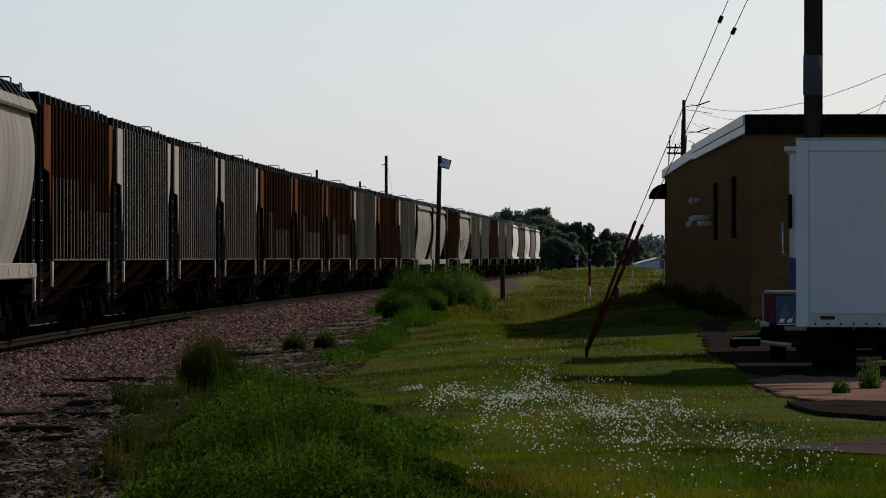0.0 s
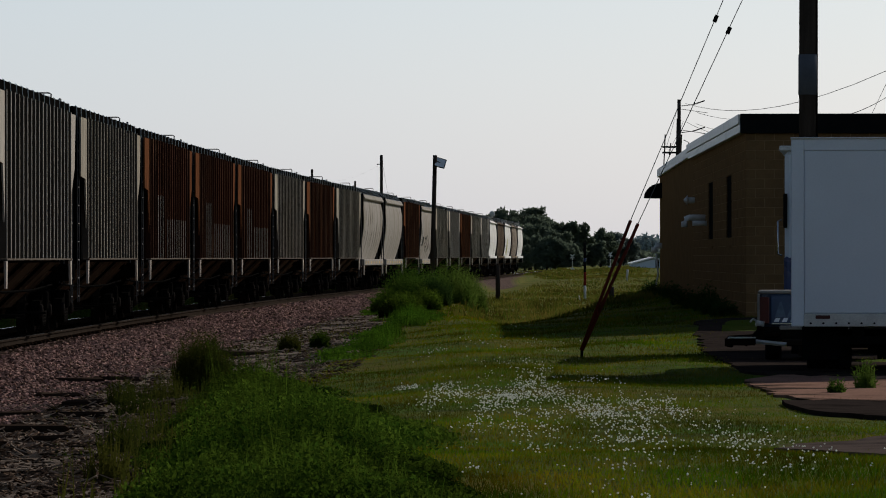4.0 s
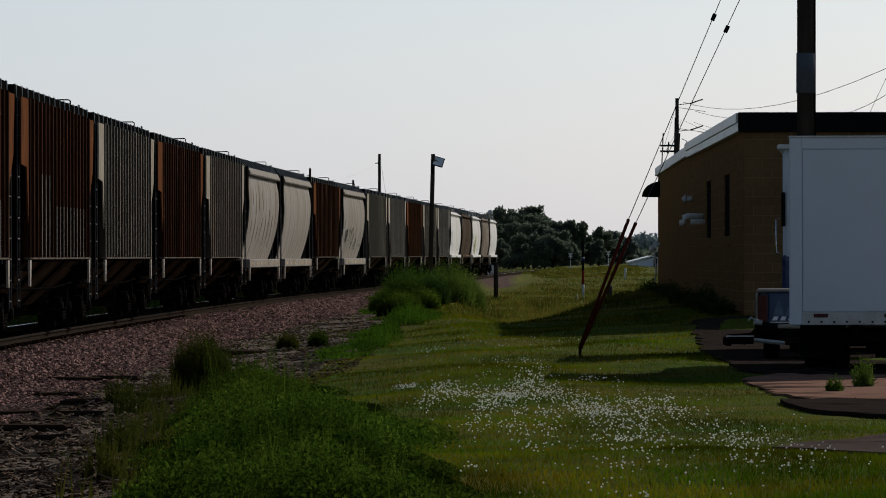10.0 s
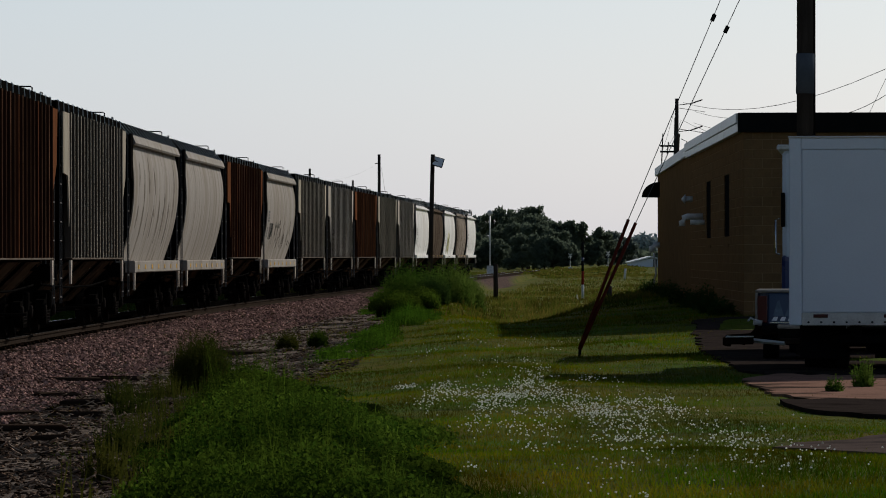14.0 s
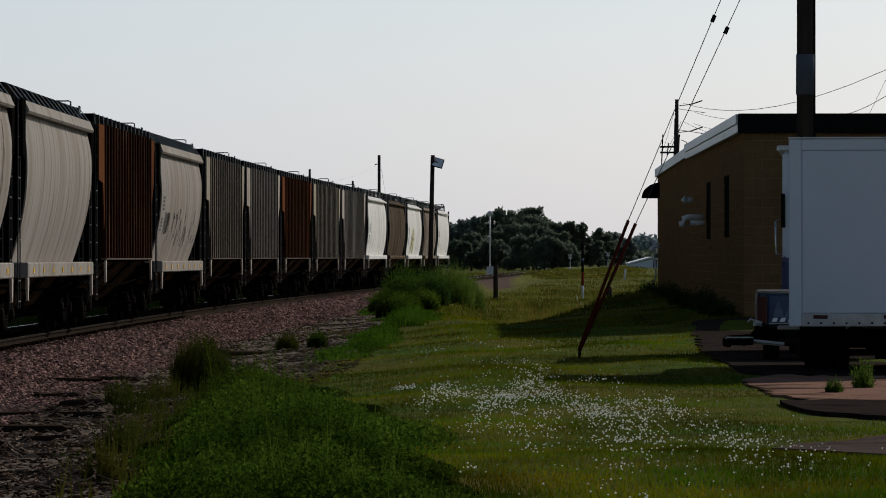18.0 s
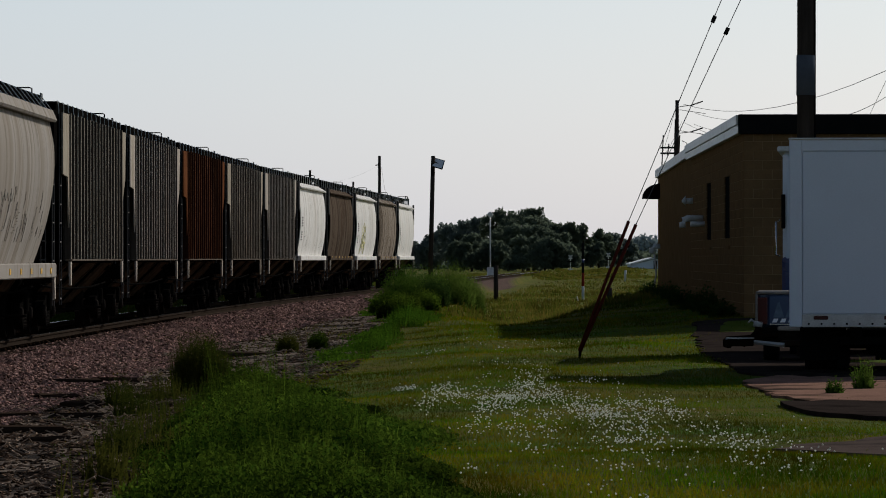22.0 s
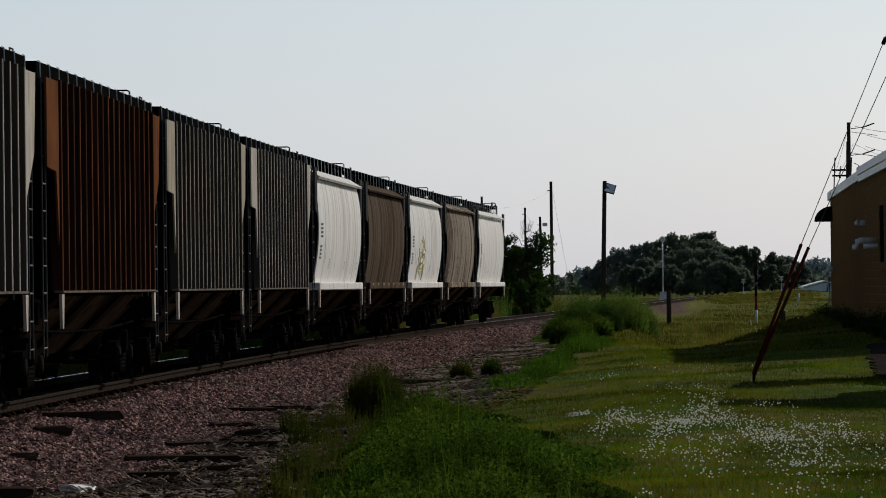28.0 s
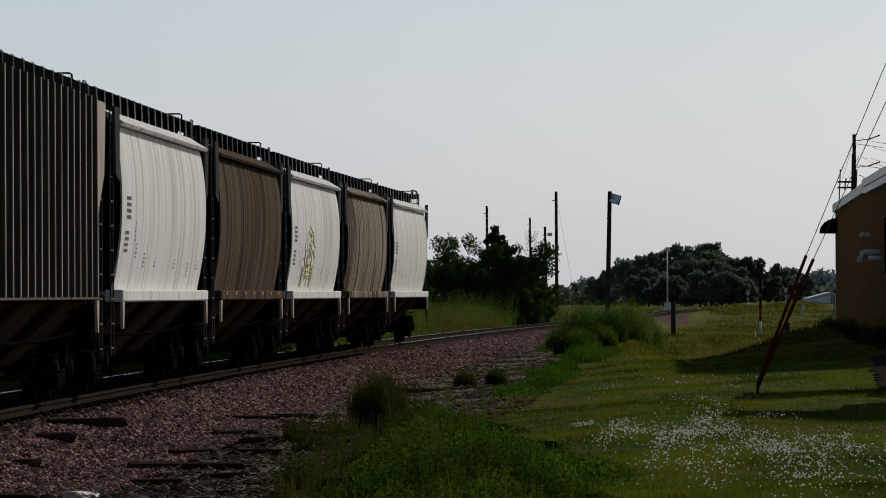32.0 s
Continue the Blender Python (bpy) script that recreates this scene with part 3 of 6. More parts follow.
def common_parts(car, half, slim=0):
    """What all the hopper wagons share: frame, bays, ends, roof walk, hatches, ladders, couplers and trucks."""
    drop = 0.05 if slim == 2 else 0.07  # how far each make's roof lies below the tallest
    eave = EAVE - drop
    part("centre_sill", box(-0.30, 0.30, -half - 0.35, half + 0.35, 0.86, 1.22, bevel=0.02), M_DARK, car)
    for e in (-1, 1):
        part("coupler", box(-0.14, 0.14, e * (half + 0.35) if e > 0 else -8.92, 8.92 if e > 0 else -(half + 0.35), 0.74, 1.02, bevel=0.04), M_DARK, car)
        part("end_beam", box(-1.42, 1.42, e * half - 0.10, e * half + 0.10, 1.05, 1.35, bevel=0.01), M_DARK, car)
        # sloping end sheet of the hold, with its stiffeners
        es = bmesh.new()
        top, low = half - 1.0, half - 3.1
        slab([(e * low, 1.30), (e * (low + 0.06), 1.25), (e * (half - 0.25), 3.45), (e * (half - 0.25), 4.19), (e * (half - 0.33), 4.19), (e * (half - 0.33), 3.5)], -1.13 if slim else -1.38, 1.13 if slim else 1.38, es)
        part("end_slope", es, M_DARK, car)
        for sx in (-1.15, -0.4, 0.4, 1.15):
            part("end_post", tube([(sx, e * (half - 0.12), 1.2), (sx, e * (half - 0.12), 3.7)], 0.055, None, 6), M_DARK, car)
        part("end_platform", box(-1.4, 1.4, e * (half - 0.1) - 0.32, e * (half - 0.1) + 0.32, 1.34, 1.38), M_DARK, car)
        for sx in (-1, 1):
            part("end_ladder", ladder(sx * 1.47, e * (half - 0.28), 0.62, 4.29, "y"), None, car, "dark steel ladder with worn bright rungs")
            part("ladder", ladder(sx * 1.0, e * (half + 0.02), 1.0, 4.5, "x"), None, car, "dark steel ladder with worn bright rungs")
        if e > 0:
            for sx in (-1, 1):
                hy, hz = half - 0.35, 4.57 - drop
                part("grab_hoop", tube([(sx * 0.66, hy, hz), (sx * 0.66, hy, hz + 0.20), (sx * 0.70, hy, hz + 0.22), (sx * 1.04, hy, hz + 0.22), (sx * 1.08, hy, hz + 0.20), (sx * 1.08, hy, hz)], 0.015, None, 5), M_DARK, car)
                part("step_box", box(*sorted((sx * 0.55, sx * 1.2)), half - 0.15, half + 0.12, 4.55 - drop, 4.67 - drop, bevel=0.02), M_DARK, car)
                part("grab_loop", tube([(sx * 1.25, half - 0.45, eave), (sx * 1.25, half - 0.45, 4.68 - drop), (sx * 1.25, half - 0.12, 4.68 - drop), (sx * 1.25, half - 0.12, eave)], 0.014, None, 5), M_BAR, car)
        part("end_walk", box(-0.95, 0.95, e * (half - 0.45) - 0.42, e * (half - 0.45) + 0.42, 4.60 - drop, 4.64 - drop), M_DARK, car)
    # hopper bays hang below the sill, each a four-sided funnel with a gate
    for cy in (-4.5, 0.0, 4.5):
        hb = bmesh.new()
        rings = []
        for hx, hy, z in ((1.40 - 0.27 * (slim == 1), 2.22, SILL), (1.30 - 0.18 * (slim == 1), 2.1, 1.40), (0.48, 0.46, 0.62), (0.48, 0.46, 0.42)):
            rings.append([hb.verts.new((sx * hx, cy + sy * hy, z)) for sx, sy in ((-1, -1), (1, -1), (1, 1), (-1, 1))])
        for a, c in zip(rings, rings[1:]):
            for k in range(4):
                hb.faces.new((a[k], a[(k + 1) % 4], c[(k + 1) % 4], c[k]))
        hb.faces.new(rings[-1])
        bmesh.ops.recalc_face_normals(hb, faces=hb.faces[:])
        part("hopper_bay", hb, M_RUST, car, "rusty brown sloping hopper bay")
        for sx in (-1, 1):
            part("bay_side_sheet", BAY_SIDE[sx, slim == 1], None, car, "dusty brown sloping side sheet in a lit tone").location = (0, cy, 0)
        part("gate", box(-0.75, 0.75, cy - 0.55, cy + 0.55, 0.36, 0.42, bevel=0.01), M_DARK, car)
        part("gate_shaft", tube([(-1.25, cy + 0.2, 0.46), (1.25, cy + 0.2, 0.46)], 0.03, None, 6), M_DARK, car)
    part("brake_cylinder", tube([(0.8, half - 1.6, 1.12), (0.8, half - 1.0, 1.12)], 0.16, None, 10), M_DARK, car)
    part("brake_pipe", tube([(1.1, -half + 0.4, 0.98), (1.15, -3, 0.9), (1.15, 3, 0.9), (1.1, half - 0.4, 0.98)], 0.025, None, 5), M_DARK, car)
    # roof, hatches and running boards
    reach = 1.22 if slim else 1.40
    edge = 1.26 if slim == 2 else 1.50 if slim else 1.45
    top = (4.61 if slim else 4.55) - drop
    part("roof", prism([(-edge, eave - 0.06), (edge, eave - 0.06), (edge, eave), (0.75, 4.50 - drop), (0.35, 4.53 - drop), (-0.35, 4.53 - drop), (-0.75, 4.50 - drop), (-edge, eave)], -half + 0.2, half - 0.2), M_ROOF, car)
    for i in range(5):
        cy = -half + 2.2 + i * (2 * half - 4.49) / 4
        part("hatch", box(-0.34, 0.34, cy - 1.35, cy + 1.35, 4.52 - drop, 4.61 - drop, bevel=0.03), M_ROOF, car)
    for sx in (-1, 1):
        part("running_board", box(*sorted((sx * 0.63, sx * (reach + 0.01))), -half + 0.1, half - 0.1, top, top + 0.03), M_DARK, car)
        skirt = reach if slim != 2 else 0.98
        part("board_skirt", box(sx * skirt - 0.012, sx * skirt + 0.012, -half + 0.12, half - 0.12, eave + 0.002, top), M_DARK, car)
        n = 15
        for i in range(n):
            y = -half + 0.35 + i * (2 * half - 0.7) / (n - 1)
            part("board_bracket", BRACKET_WIDE if slim == 1 else BRACKET_TALL if slim else BRACKET, None, car).matrix_local = Matrix.Translation((sx * (reach + 0.02), y, eave + 0.02)) @ Matrix.Rotation(0 if sx > 0 else math.pi, 4, "Z")
    for y in (-6.4, 6.4):
        add_truck(car, y)


def bay_side_mesh(sx, narrow):
    """The flat sheet that slopes in from the sill to the gate, with a turned-up flange on both edges."""
    top = 1.16 if narrow else 1.42
    b = bmesh.new()
    for y0, y1, out in ((-1.15, 1.15, 0.0), (-1.22, -1.15, 0.035), (1.15, 1.22, 0.035)):
        merge(b, prism([(sx * (top + out), SILL - 0.03), (sx * (top - 0.05), SILL - 0.03), (sx * 0.50, 0.56), (sx * (0.55 + out), 0.56)], y0, y1))
    return shared("bay_side_sheet", b, M_BAYSIDE)


BAY_SIDE = {(sx, nr): bay_side_mesh(sx, nr) for sx in (-1, 1) for nr in (False, True)}
BRACKET = shared("board_bracket", tube([(-0.02, 0, 0.235), (0.01, 0, 0.22), (0.02, 0, -0.05)], 0.009, None, 5), M_BRACKET)
BRACKET_TALL = shared("board_bracket", tube([(-0.02, 0, 0.285), (0.01, 0, 0.27), (0.02, 0, -0.02)], 0.011, None, 5), M_BRACKET)
BRACKET_WIDE = shared("board_bracket", tube([(-0.02, 0, 0.28), (0.02, 0, 0.26), (0.22, 0, 0.0), (0.28, 0, -0.02)], 0.009, None, 5), M_BRACKET)
RIB = {}


def ribbed_side(car, sx, paint, worn, ribs, half, n=18):
    """One flat side with outside posts: sheet, chords, posts, the half-high end plates and the hanging jacking pads."""
    # worn is the lit paint: sunlight on the end plates is in its colour
    inner = half - 1.55
    part("side_sheet", box(*sorted((sx * 1.42, sx * 1.46)), -inner, inner, SILL + 0.02, RIB_TOP - 0.02), paint, car)
    part("top_chord", box(*sorted((sx * 1.44, sx * 1.50)), -inner, inner, RIB_TOP - 0.06, RIB_TOP, bevel=0.01), M_DARK, car)
    part("side_sill", box(*sorted((sx * 1.45, sx * 1.585)), -inner, inner, SILL + 0.012, SILL + 0.045, bevel=0.006), M_SILL, car)
    for i in range(n):
        y = -inner + 0.05 + i * (2 * inner - 0.1) / (n - 1)
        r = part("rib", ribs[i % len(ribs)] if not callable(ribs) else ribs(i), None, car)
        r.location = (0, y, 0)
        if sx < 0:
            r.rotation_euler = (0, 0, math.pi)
    for e in (-1, 1):
        if e < 0:
            o = [(-inner - 0.02, RIB_TOP - 0.02), (-half + 0.12, RIB_TOP - 0.02), (-half + 0.12, 3.12), (-inner - 0.35, 3.08), (-inner - 0.02, 2.1)]
        else:
            o = [(inner + 0.02, RIB_TOP - 0.02), (half - 0.12, RIB_TOP - 0.02), (half - 0.35, 3.25), (inner + 0.35, 2.7), (inner + 0.02, 2.2)]
        part("end_plate", slab(o, *sorted((sx * 1.51, sx * 1.54))), worn, car)
        part("jacking_pad", slab([(e * (inner - 0.22), SILL - 0.0), (e * (inner + 0.1), SILL - 0.0), (e * (inner + 0.04), SILL - 0.46), (e * (inner - 0.12), SILL - 0.46)], *sorted((sx * 1.53, sx * 1.57))), M_GREY_LIT, car)


def rib_mesh(material, worn):
    b = bmesh.new()
    plan = [(1.45, -0.07), (1.565, -0.04), (1.575, -0.03), (1.575, 0.03), (1.565, 0.04), (1.45, 0.07)]
    lo = [b.verts.new((x, y, SILL + 0.05)) for x, y in plan]
    hi = [b.verts.new((x, y, RIB_TOP)) for x, y in plan]
    for i in range(6):
        b.faces.new((lo[i], lo[(i + 1) % 6], hi[(i + 1) % 6], hi[i]))
    b.faces.new(hi)
    b.faces.new(lo[::-1])
    bmesh.ops.recalc_face_normals(b, faces=b.faces[:])
    # outward faces get the painted-in sunlight, all others the shaded paint
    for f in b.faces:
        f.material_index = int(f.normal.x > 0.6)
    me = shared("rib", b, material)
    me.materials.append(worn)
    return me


def two_tone(name, upper, lower, z):
    """Red-brown paint whose lower part was painted over in grey."""
    m = mat(name, upper, 0.5, var=0.2, scale=2.0, fine=5, stretch=(1, 1, 0.3), spec=0.1, bump=0.02)
    n, l = m.node_tree.nodes, m.node_tree.links
    co = n.new("ShaderNodeTexCoord")
    xyz = n.new("ShaderNodeSeparateXYZ")
    l.new(co.outputs["Object"], xyz.inputs[0])
    lt = n.new("ShaderNodeMath")
    lt.operation = "LESS_THAN"
    l.new(xyz.outputs["Z"], lt.inputs[0])
    lt.inputs[1].default_value = z
    mix = [k for k in n if k.bl_idname == "ShaderNodeMix"][0]
    mix.inputs[7].default_value = (*lower, 1)
    l.new(lt.outputs[0], mix.inputs[0])
    return m


RIB_GREY = rib_mesh(M_GREY, M_GREY_LIT)
RIB_OLIVE = rib_mesh(M_GREY, M_OLIVE_LIT)
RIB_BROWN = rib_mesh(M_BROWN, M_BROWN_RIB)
RIB_RUST = rib_mesh(M_BROWN, M_BROWN_LIT)
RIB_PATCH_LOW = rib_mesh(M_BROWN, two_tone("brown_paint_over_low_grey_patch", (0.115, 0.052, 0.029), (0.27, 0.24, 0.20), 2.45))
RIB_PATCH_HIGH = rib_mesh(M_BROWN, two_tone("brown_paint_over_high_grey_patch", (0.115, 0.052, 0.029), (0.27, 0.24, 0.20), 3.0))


def ribbed_wagon(paint, worn, ribs, label):
    car = new("hopper_wagon")
    half = 8.35
    for sx in (1, -1):
        ribbed_side(car, sx, paint, worn, ribs, half)
    common_parts(car, half)
    tagged(car, label, "hopper wagon", "wagons of the train")
    return car


def rounded_wagon(paint, label, extras=True, reflectors=False, spray=False, flat=False, scrawl=False, seam_paint=None, peeled=False):
    """A wagon with bulging smooth sides in welded sheets."""
    car = new("hopper_wagon")
    half = 8.35
    inner = half - 0.95
    eave = EAVE - (0.05 if flat else 0.07)
    curve = [(1.21, 1.42), (1.27, 1.60), (1.32, 1.76), (1.385, 1.98), (1.445, 2.22), (1.495, 2.48), (1.53, 2.74), (1.552, 3.0), (1.557, 3.24), (1.548, 3.48), (1.522, 3.72), (1.478, 3.94), (1.445, 4.06)]
    base, sill_top = 1.15, 1.42
    if flat:
        # the other make: sides that run lower and curve less
        curve = [(1.395, 1.58), (1.45, 1.85), (1.495, 2.11), (1.53, 2.37), (1.553, 2.65), (1.56, 2.95), (1.555, 3.23), (1.54, 3.47), (1.512, 3.71), (1.468, 3.95), (1.445, 4.05)]
        base, sill_top = 1.42, 1.60
    n = 9
    for sx in (1, -1):
        prof = [(sx * x, z) for x, z in curve] + [(sx * (x - 0.03), z) for x, z in curve[::-1]]
        w = 2 * inner / n
        sheet = prism(prof, -w / 2 + 0.012, w / 2 - 0.012)
        for f in sheet.faces:
            f.smooth = abs(f.normal.y) < 0.5
        for ed in sheet.edges:
            ed.smooth = not (abs(ed.verts[0].co.y - ed.verts[1].co.y) < 0.01 or ed.calc_face_angle(0) > 0.5)
        me = shared("side_sheet", sheet, paint)
        seam = shared("seam", prism([(sx * (x - 0.016), z) for x, z in curve] + [(sx * (x - 0.03), z) for x, z in curve[::-1]], -0.02, 0.02), seam_paint or M_SEAM)
        for i in range(n):
            own = me
            if i in (0, n - 1):
                # the outermost sheets are cut on the slant: longer above than below
                own = me.copy()
                for v in own.vertices:
                    if (v.co.y < 0) == (i == 0):
                        v.co.y += (-1 if i == 0 else 1) * (0.12 if flat else 0.4) * (v.co.z - 3.3) / 1.2
            part("side_sheet", own, None, car).location = (0, -inner + (i + 0.5) * w, 0)
            if i:
                part("seam", seam, None, car).location = (0, -inner + i * w, 0)
        part("roof_lip", prism([(sx * 1.44, 4.06), (sx * 1.57, 4.05), (sx * 1.60, 4.09), (sx * (1.27 if flat else 1.52), eave + 0.004), (sx * (1.22 if flat else 1.40), eave)], -inner - 0.05, inner + 0.05), paint, car)
        part("side_sill", box(*sorted((sx * 1.30, sx * 1.58)), -inner - 0.1, inner + 0.1, base, sill_top, bevel=0.02), paint, car)
        part("sill_shelf", box(*sorted((sx * 1.14, sx * 1.32)), -inner, inner, sill_top - 0.08, sill_top - 0.005), paint, car)
        for e in (-1, 1):
            # dark end plate that closes the rounded hold, and the hanging pads
            o = [(sx * 0.2, curve[0][1])] + [(sx * (x - 0.02), z) for x, z in curve] + [(sx * 0.2, 4.06)]
            part("end_plate", prism(o, *sorted((e * (inner + 0.01), e * (inner + 0.05)))), M_DARK, car)
            part("jacking_pad", slab([(e * (inner - 0.25), base), (e * (inner + 0.08), base), (e * (inner + 0.02), base - 0.40), (e * (inner - 0.12), base - 0.40)], *sorted((sx * 1.53, sx * 1.57))), M_GREY_LIT, car)
            part("corner_plate", slab([(e * (inner + 0.1), 4.3), (e * (half - 0.15), 4.3), (e * (half - 0.3), 3.3), (e * (inner + 0.1), 3.2)], *sorted((sx * 1.50, sx * 1.54))), M_CORNER if flat else M_DARK, car)
    if extras:
        # stencilled lettering shown as plain bars, standing just proud of the sheets
        def bar(y, z, w, h):
            x = np.interp(z, [c[1] for c in curve], [c[0] for c in curve])
            t = math.atan2(np.interp(z + 0.1, [c[1] for c in curve], [c[0] for c in curve]) - x, 0.1)
            o = part("lettering", box(0, 0.006, -w / 2, w / 2, -h / 2, h / 2), M_LETTER, car)
            o.matrix_local = Matrix.Translation((float(x) + 0.004, y, z)) @ Matrix.Rotation(t, 4, "Y")
        for y0, z0, rows_, w, h in ((-6.35, 2.98, 4, 0.66, 0.055), (-6.45, 2.46, 4, 0.52, 0.05)):
            for k in range(rows_):
                for j in range(4 if k % 2 else 5):
                    ww = w / (4 if k % 2 else 5)
                    bar(y0 - w / 2 + (j + 0.5) * ww, z0 - k * (h + 0.04), ww * 0.7, h)
        for y, z, m, w in ((-5.2, 2.62, 5, 0.2), (-4.85, 2.30, 4, 0.24), (-3.4, 2.16, 4, 0.3), (-1.6, 2.05, 2, 0.22), (1.9, 2.1, 3, 0.24), (4.4, 2.05, 4, 0.26), (6.2, 2.1, 3, 0.2)):
            for k in range(m):
                bar(y, z - k * 0.065, 0.7 * w * (0.6 + 0.4 * ((k * 7) % 3) / 2), 0.024)

    def stroke(points, wide, material, label):
        """A painted line that follows the bulge of the side."""
        o = bmesh.new()
        pts = []
        for (ya, za), (yb, zb) in zip(points, points[1:]):
            m_ = max(1, int(abs(zb - za) / 0.12))
            pts += [(ya + (yb - ya) * i / m_, za + (zb - za) * i / m_) for i in range(m_)]
        pts.append(points[-1])
        tube([(float(np.interp(z, [c[1] for c in curve], [c[0] for c in curve])) + 0.003, y, z) for y, z in pts], wide, o, 4)
        part("spray_mark", o, material, car, label)
    if peeled:
        # long dark patches where the paint has gone along the seams
        rng = random.Random(41)
        for i in range(1, n):
            for _ in range(4):
                y, za = -inner + i * 2 * inner / n + rng.uniform(-0.12, 0.22), rng.uniform(2.3, 3.95)
                zb, wide = max(1.6, za - rng.uniform(0.3, 1.0)), rng.uniform(0.06, 0.17)
                o = bmesh.new()
                prev = None
                for k in range(9):
                    f = k / 8
                    z = za + (zb - za) * f
                    x = float(np.interp(z, [c[1] for c in curve], [c[0] for c in curve])) + 0.004
                    h = wide * math.sin(math.pi * (0.04 + 0.92 * f)) * rng.uniform(0.6, 1.1)
                    yy = y + 0.10 * math.sin(3 * f + i)
                    now = [o.verts.new((x - q, yy + s, z)) for q, s in ((0.012, -h), (0, -h), (0, h), (0.012, h))]
                    if prev:
                        for j in range(3):
                            o.faces.new((prev[j], prev[j + 1], now[j + 1], now[j]))
                    prev = now
                bmesh.ops.recalc_face_normals(o, faces=o.faces[:])
                part("peeled_patch", o, M_DRIP, car, "dark patch of peeled paint")
    if scrawl:
        rng = random.Random(15)
        for j in range(7):
            y = -5.6 + j * 0.26
            stroke([(y, 2.62), (y + 0.05, 2.62 - rng.uniform(0.25, 0.55))], rng.uniform(0.007, 0.014), M_SCRAWL, "faded dark green spray mark")
        stroke([(-3.0 + 0.28 * j, 2.62 - 0.14 * (j % 2)) for j in range(9)], 0.007, M_SCRAWL, "faded dark green spray mark")
        for k in range(26):
            y, z = rng.uniform(-2.8, 6.3), rng.uniform(2.0, 2.75)
            ln = rng.uniform(0.12, 0.55)
            stroke([(y, z), (y + rng.uniform(-0.1, 0.1), z - ln / 2), (y + rng.uniform(-0.12, 0.12), max(1.8, z - ln))], rng.uniform(0.004, 0.010), M_DRIP, "brown rust drip")
        for k in range(9):
            y = 0.6 + rng.uniform(-0.3, 0.3)
            stroke([(y - 0.14, 1.95 + k * 0.05), (y + 0.14, 1.96 + k * 0.05)], 0.009, M_DRIP, "brown rust drip")
    if reflectors:
        for i in range(7):
            y = -6.4 + i * 2.1
            tall = 0.10 if not flat else 0.06
            part("reflector", box(1.582, 1.59, y - (0.14 if not flat else 0.09), y + (0.14 if not flat else 0.09), base + 0.13 - tall / 2, base + 0.13 + tall / 2), M_YELLOW, car, "faded yellow reflector strip")
    if spray:
        rng = random.Random(8)
        for y0, z0, w_, h_ in ((-3.9, 2.15, 1.1, 0.75), (-2.6, 2.1, 0.9, 0.9), (-1.5, 2.2, 0.9, 0.6), (-3.2, 1.9, 2.6, 0.3), (-2.2, 2.6, 1.2, 0.4)):
            pts = [(y0 + w_ * (0.5 + 0.5 * math.sin(j * 1.9 + y0)), z0 + h_ * (j / 7 + rng.uniform(-0.12, 0.12))) for j in range(8)]
            stroke([(y, min(3.4, max(1.75, z))) for y, z in pts], 0.016, M_SPRAY, "faded yellow spray scrawl")
        for k in range(16):
            y, z = rng.uniform(-4.0, -0.9), rng.uniform(2.0, 2.95)
            stroke([(y, z), (y + rng.uniform(-0.06, 0.06), max(1.68, z - rng.uniform(0.2, 0.8)))], rng.uniform(0.006, 0.018), M_SPRAY, "run of faded yellow spray")
    common_parts(car, half, 2 if flat else 1)
    tagged(car, label, "hopper wagon", "wagons of the train")
    return car


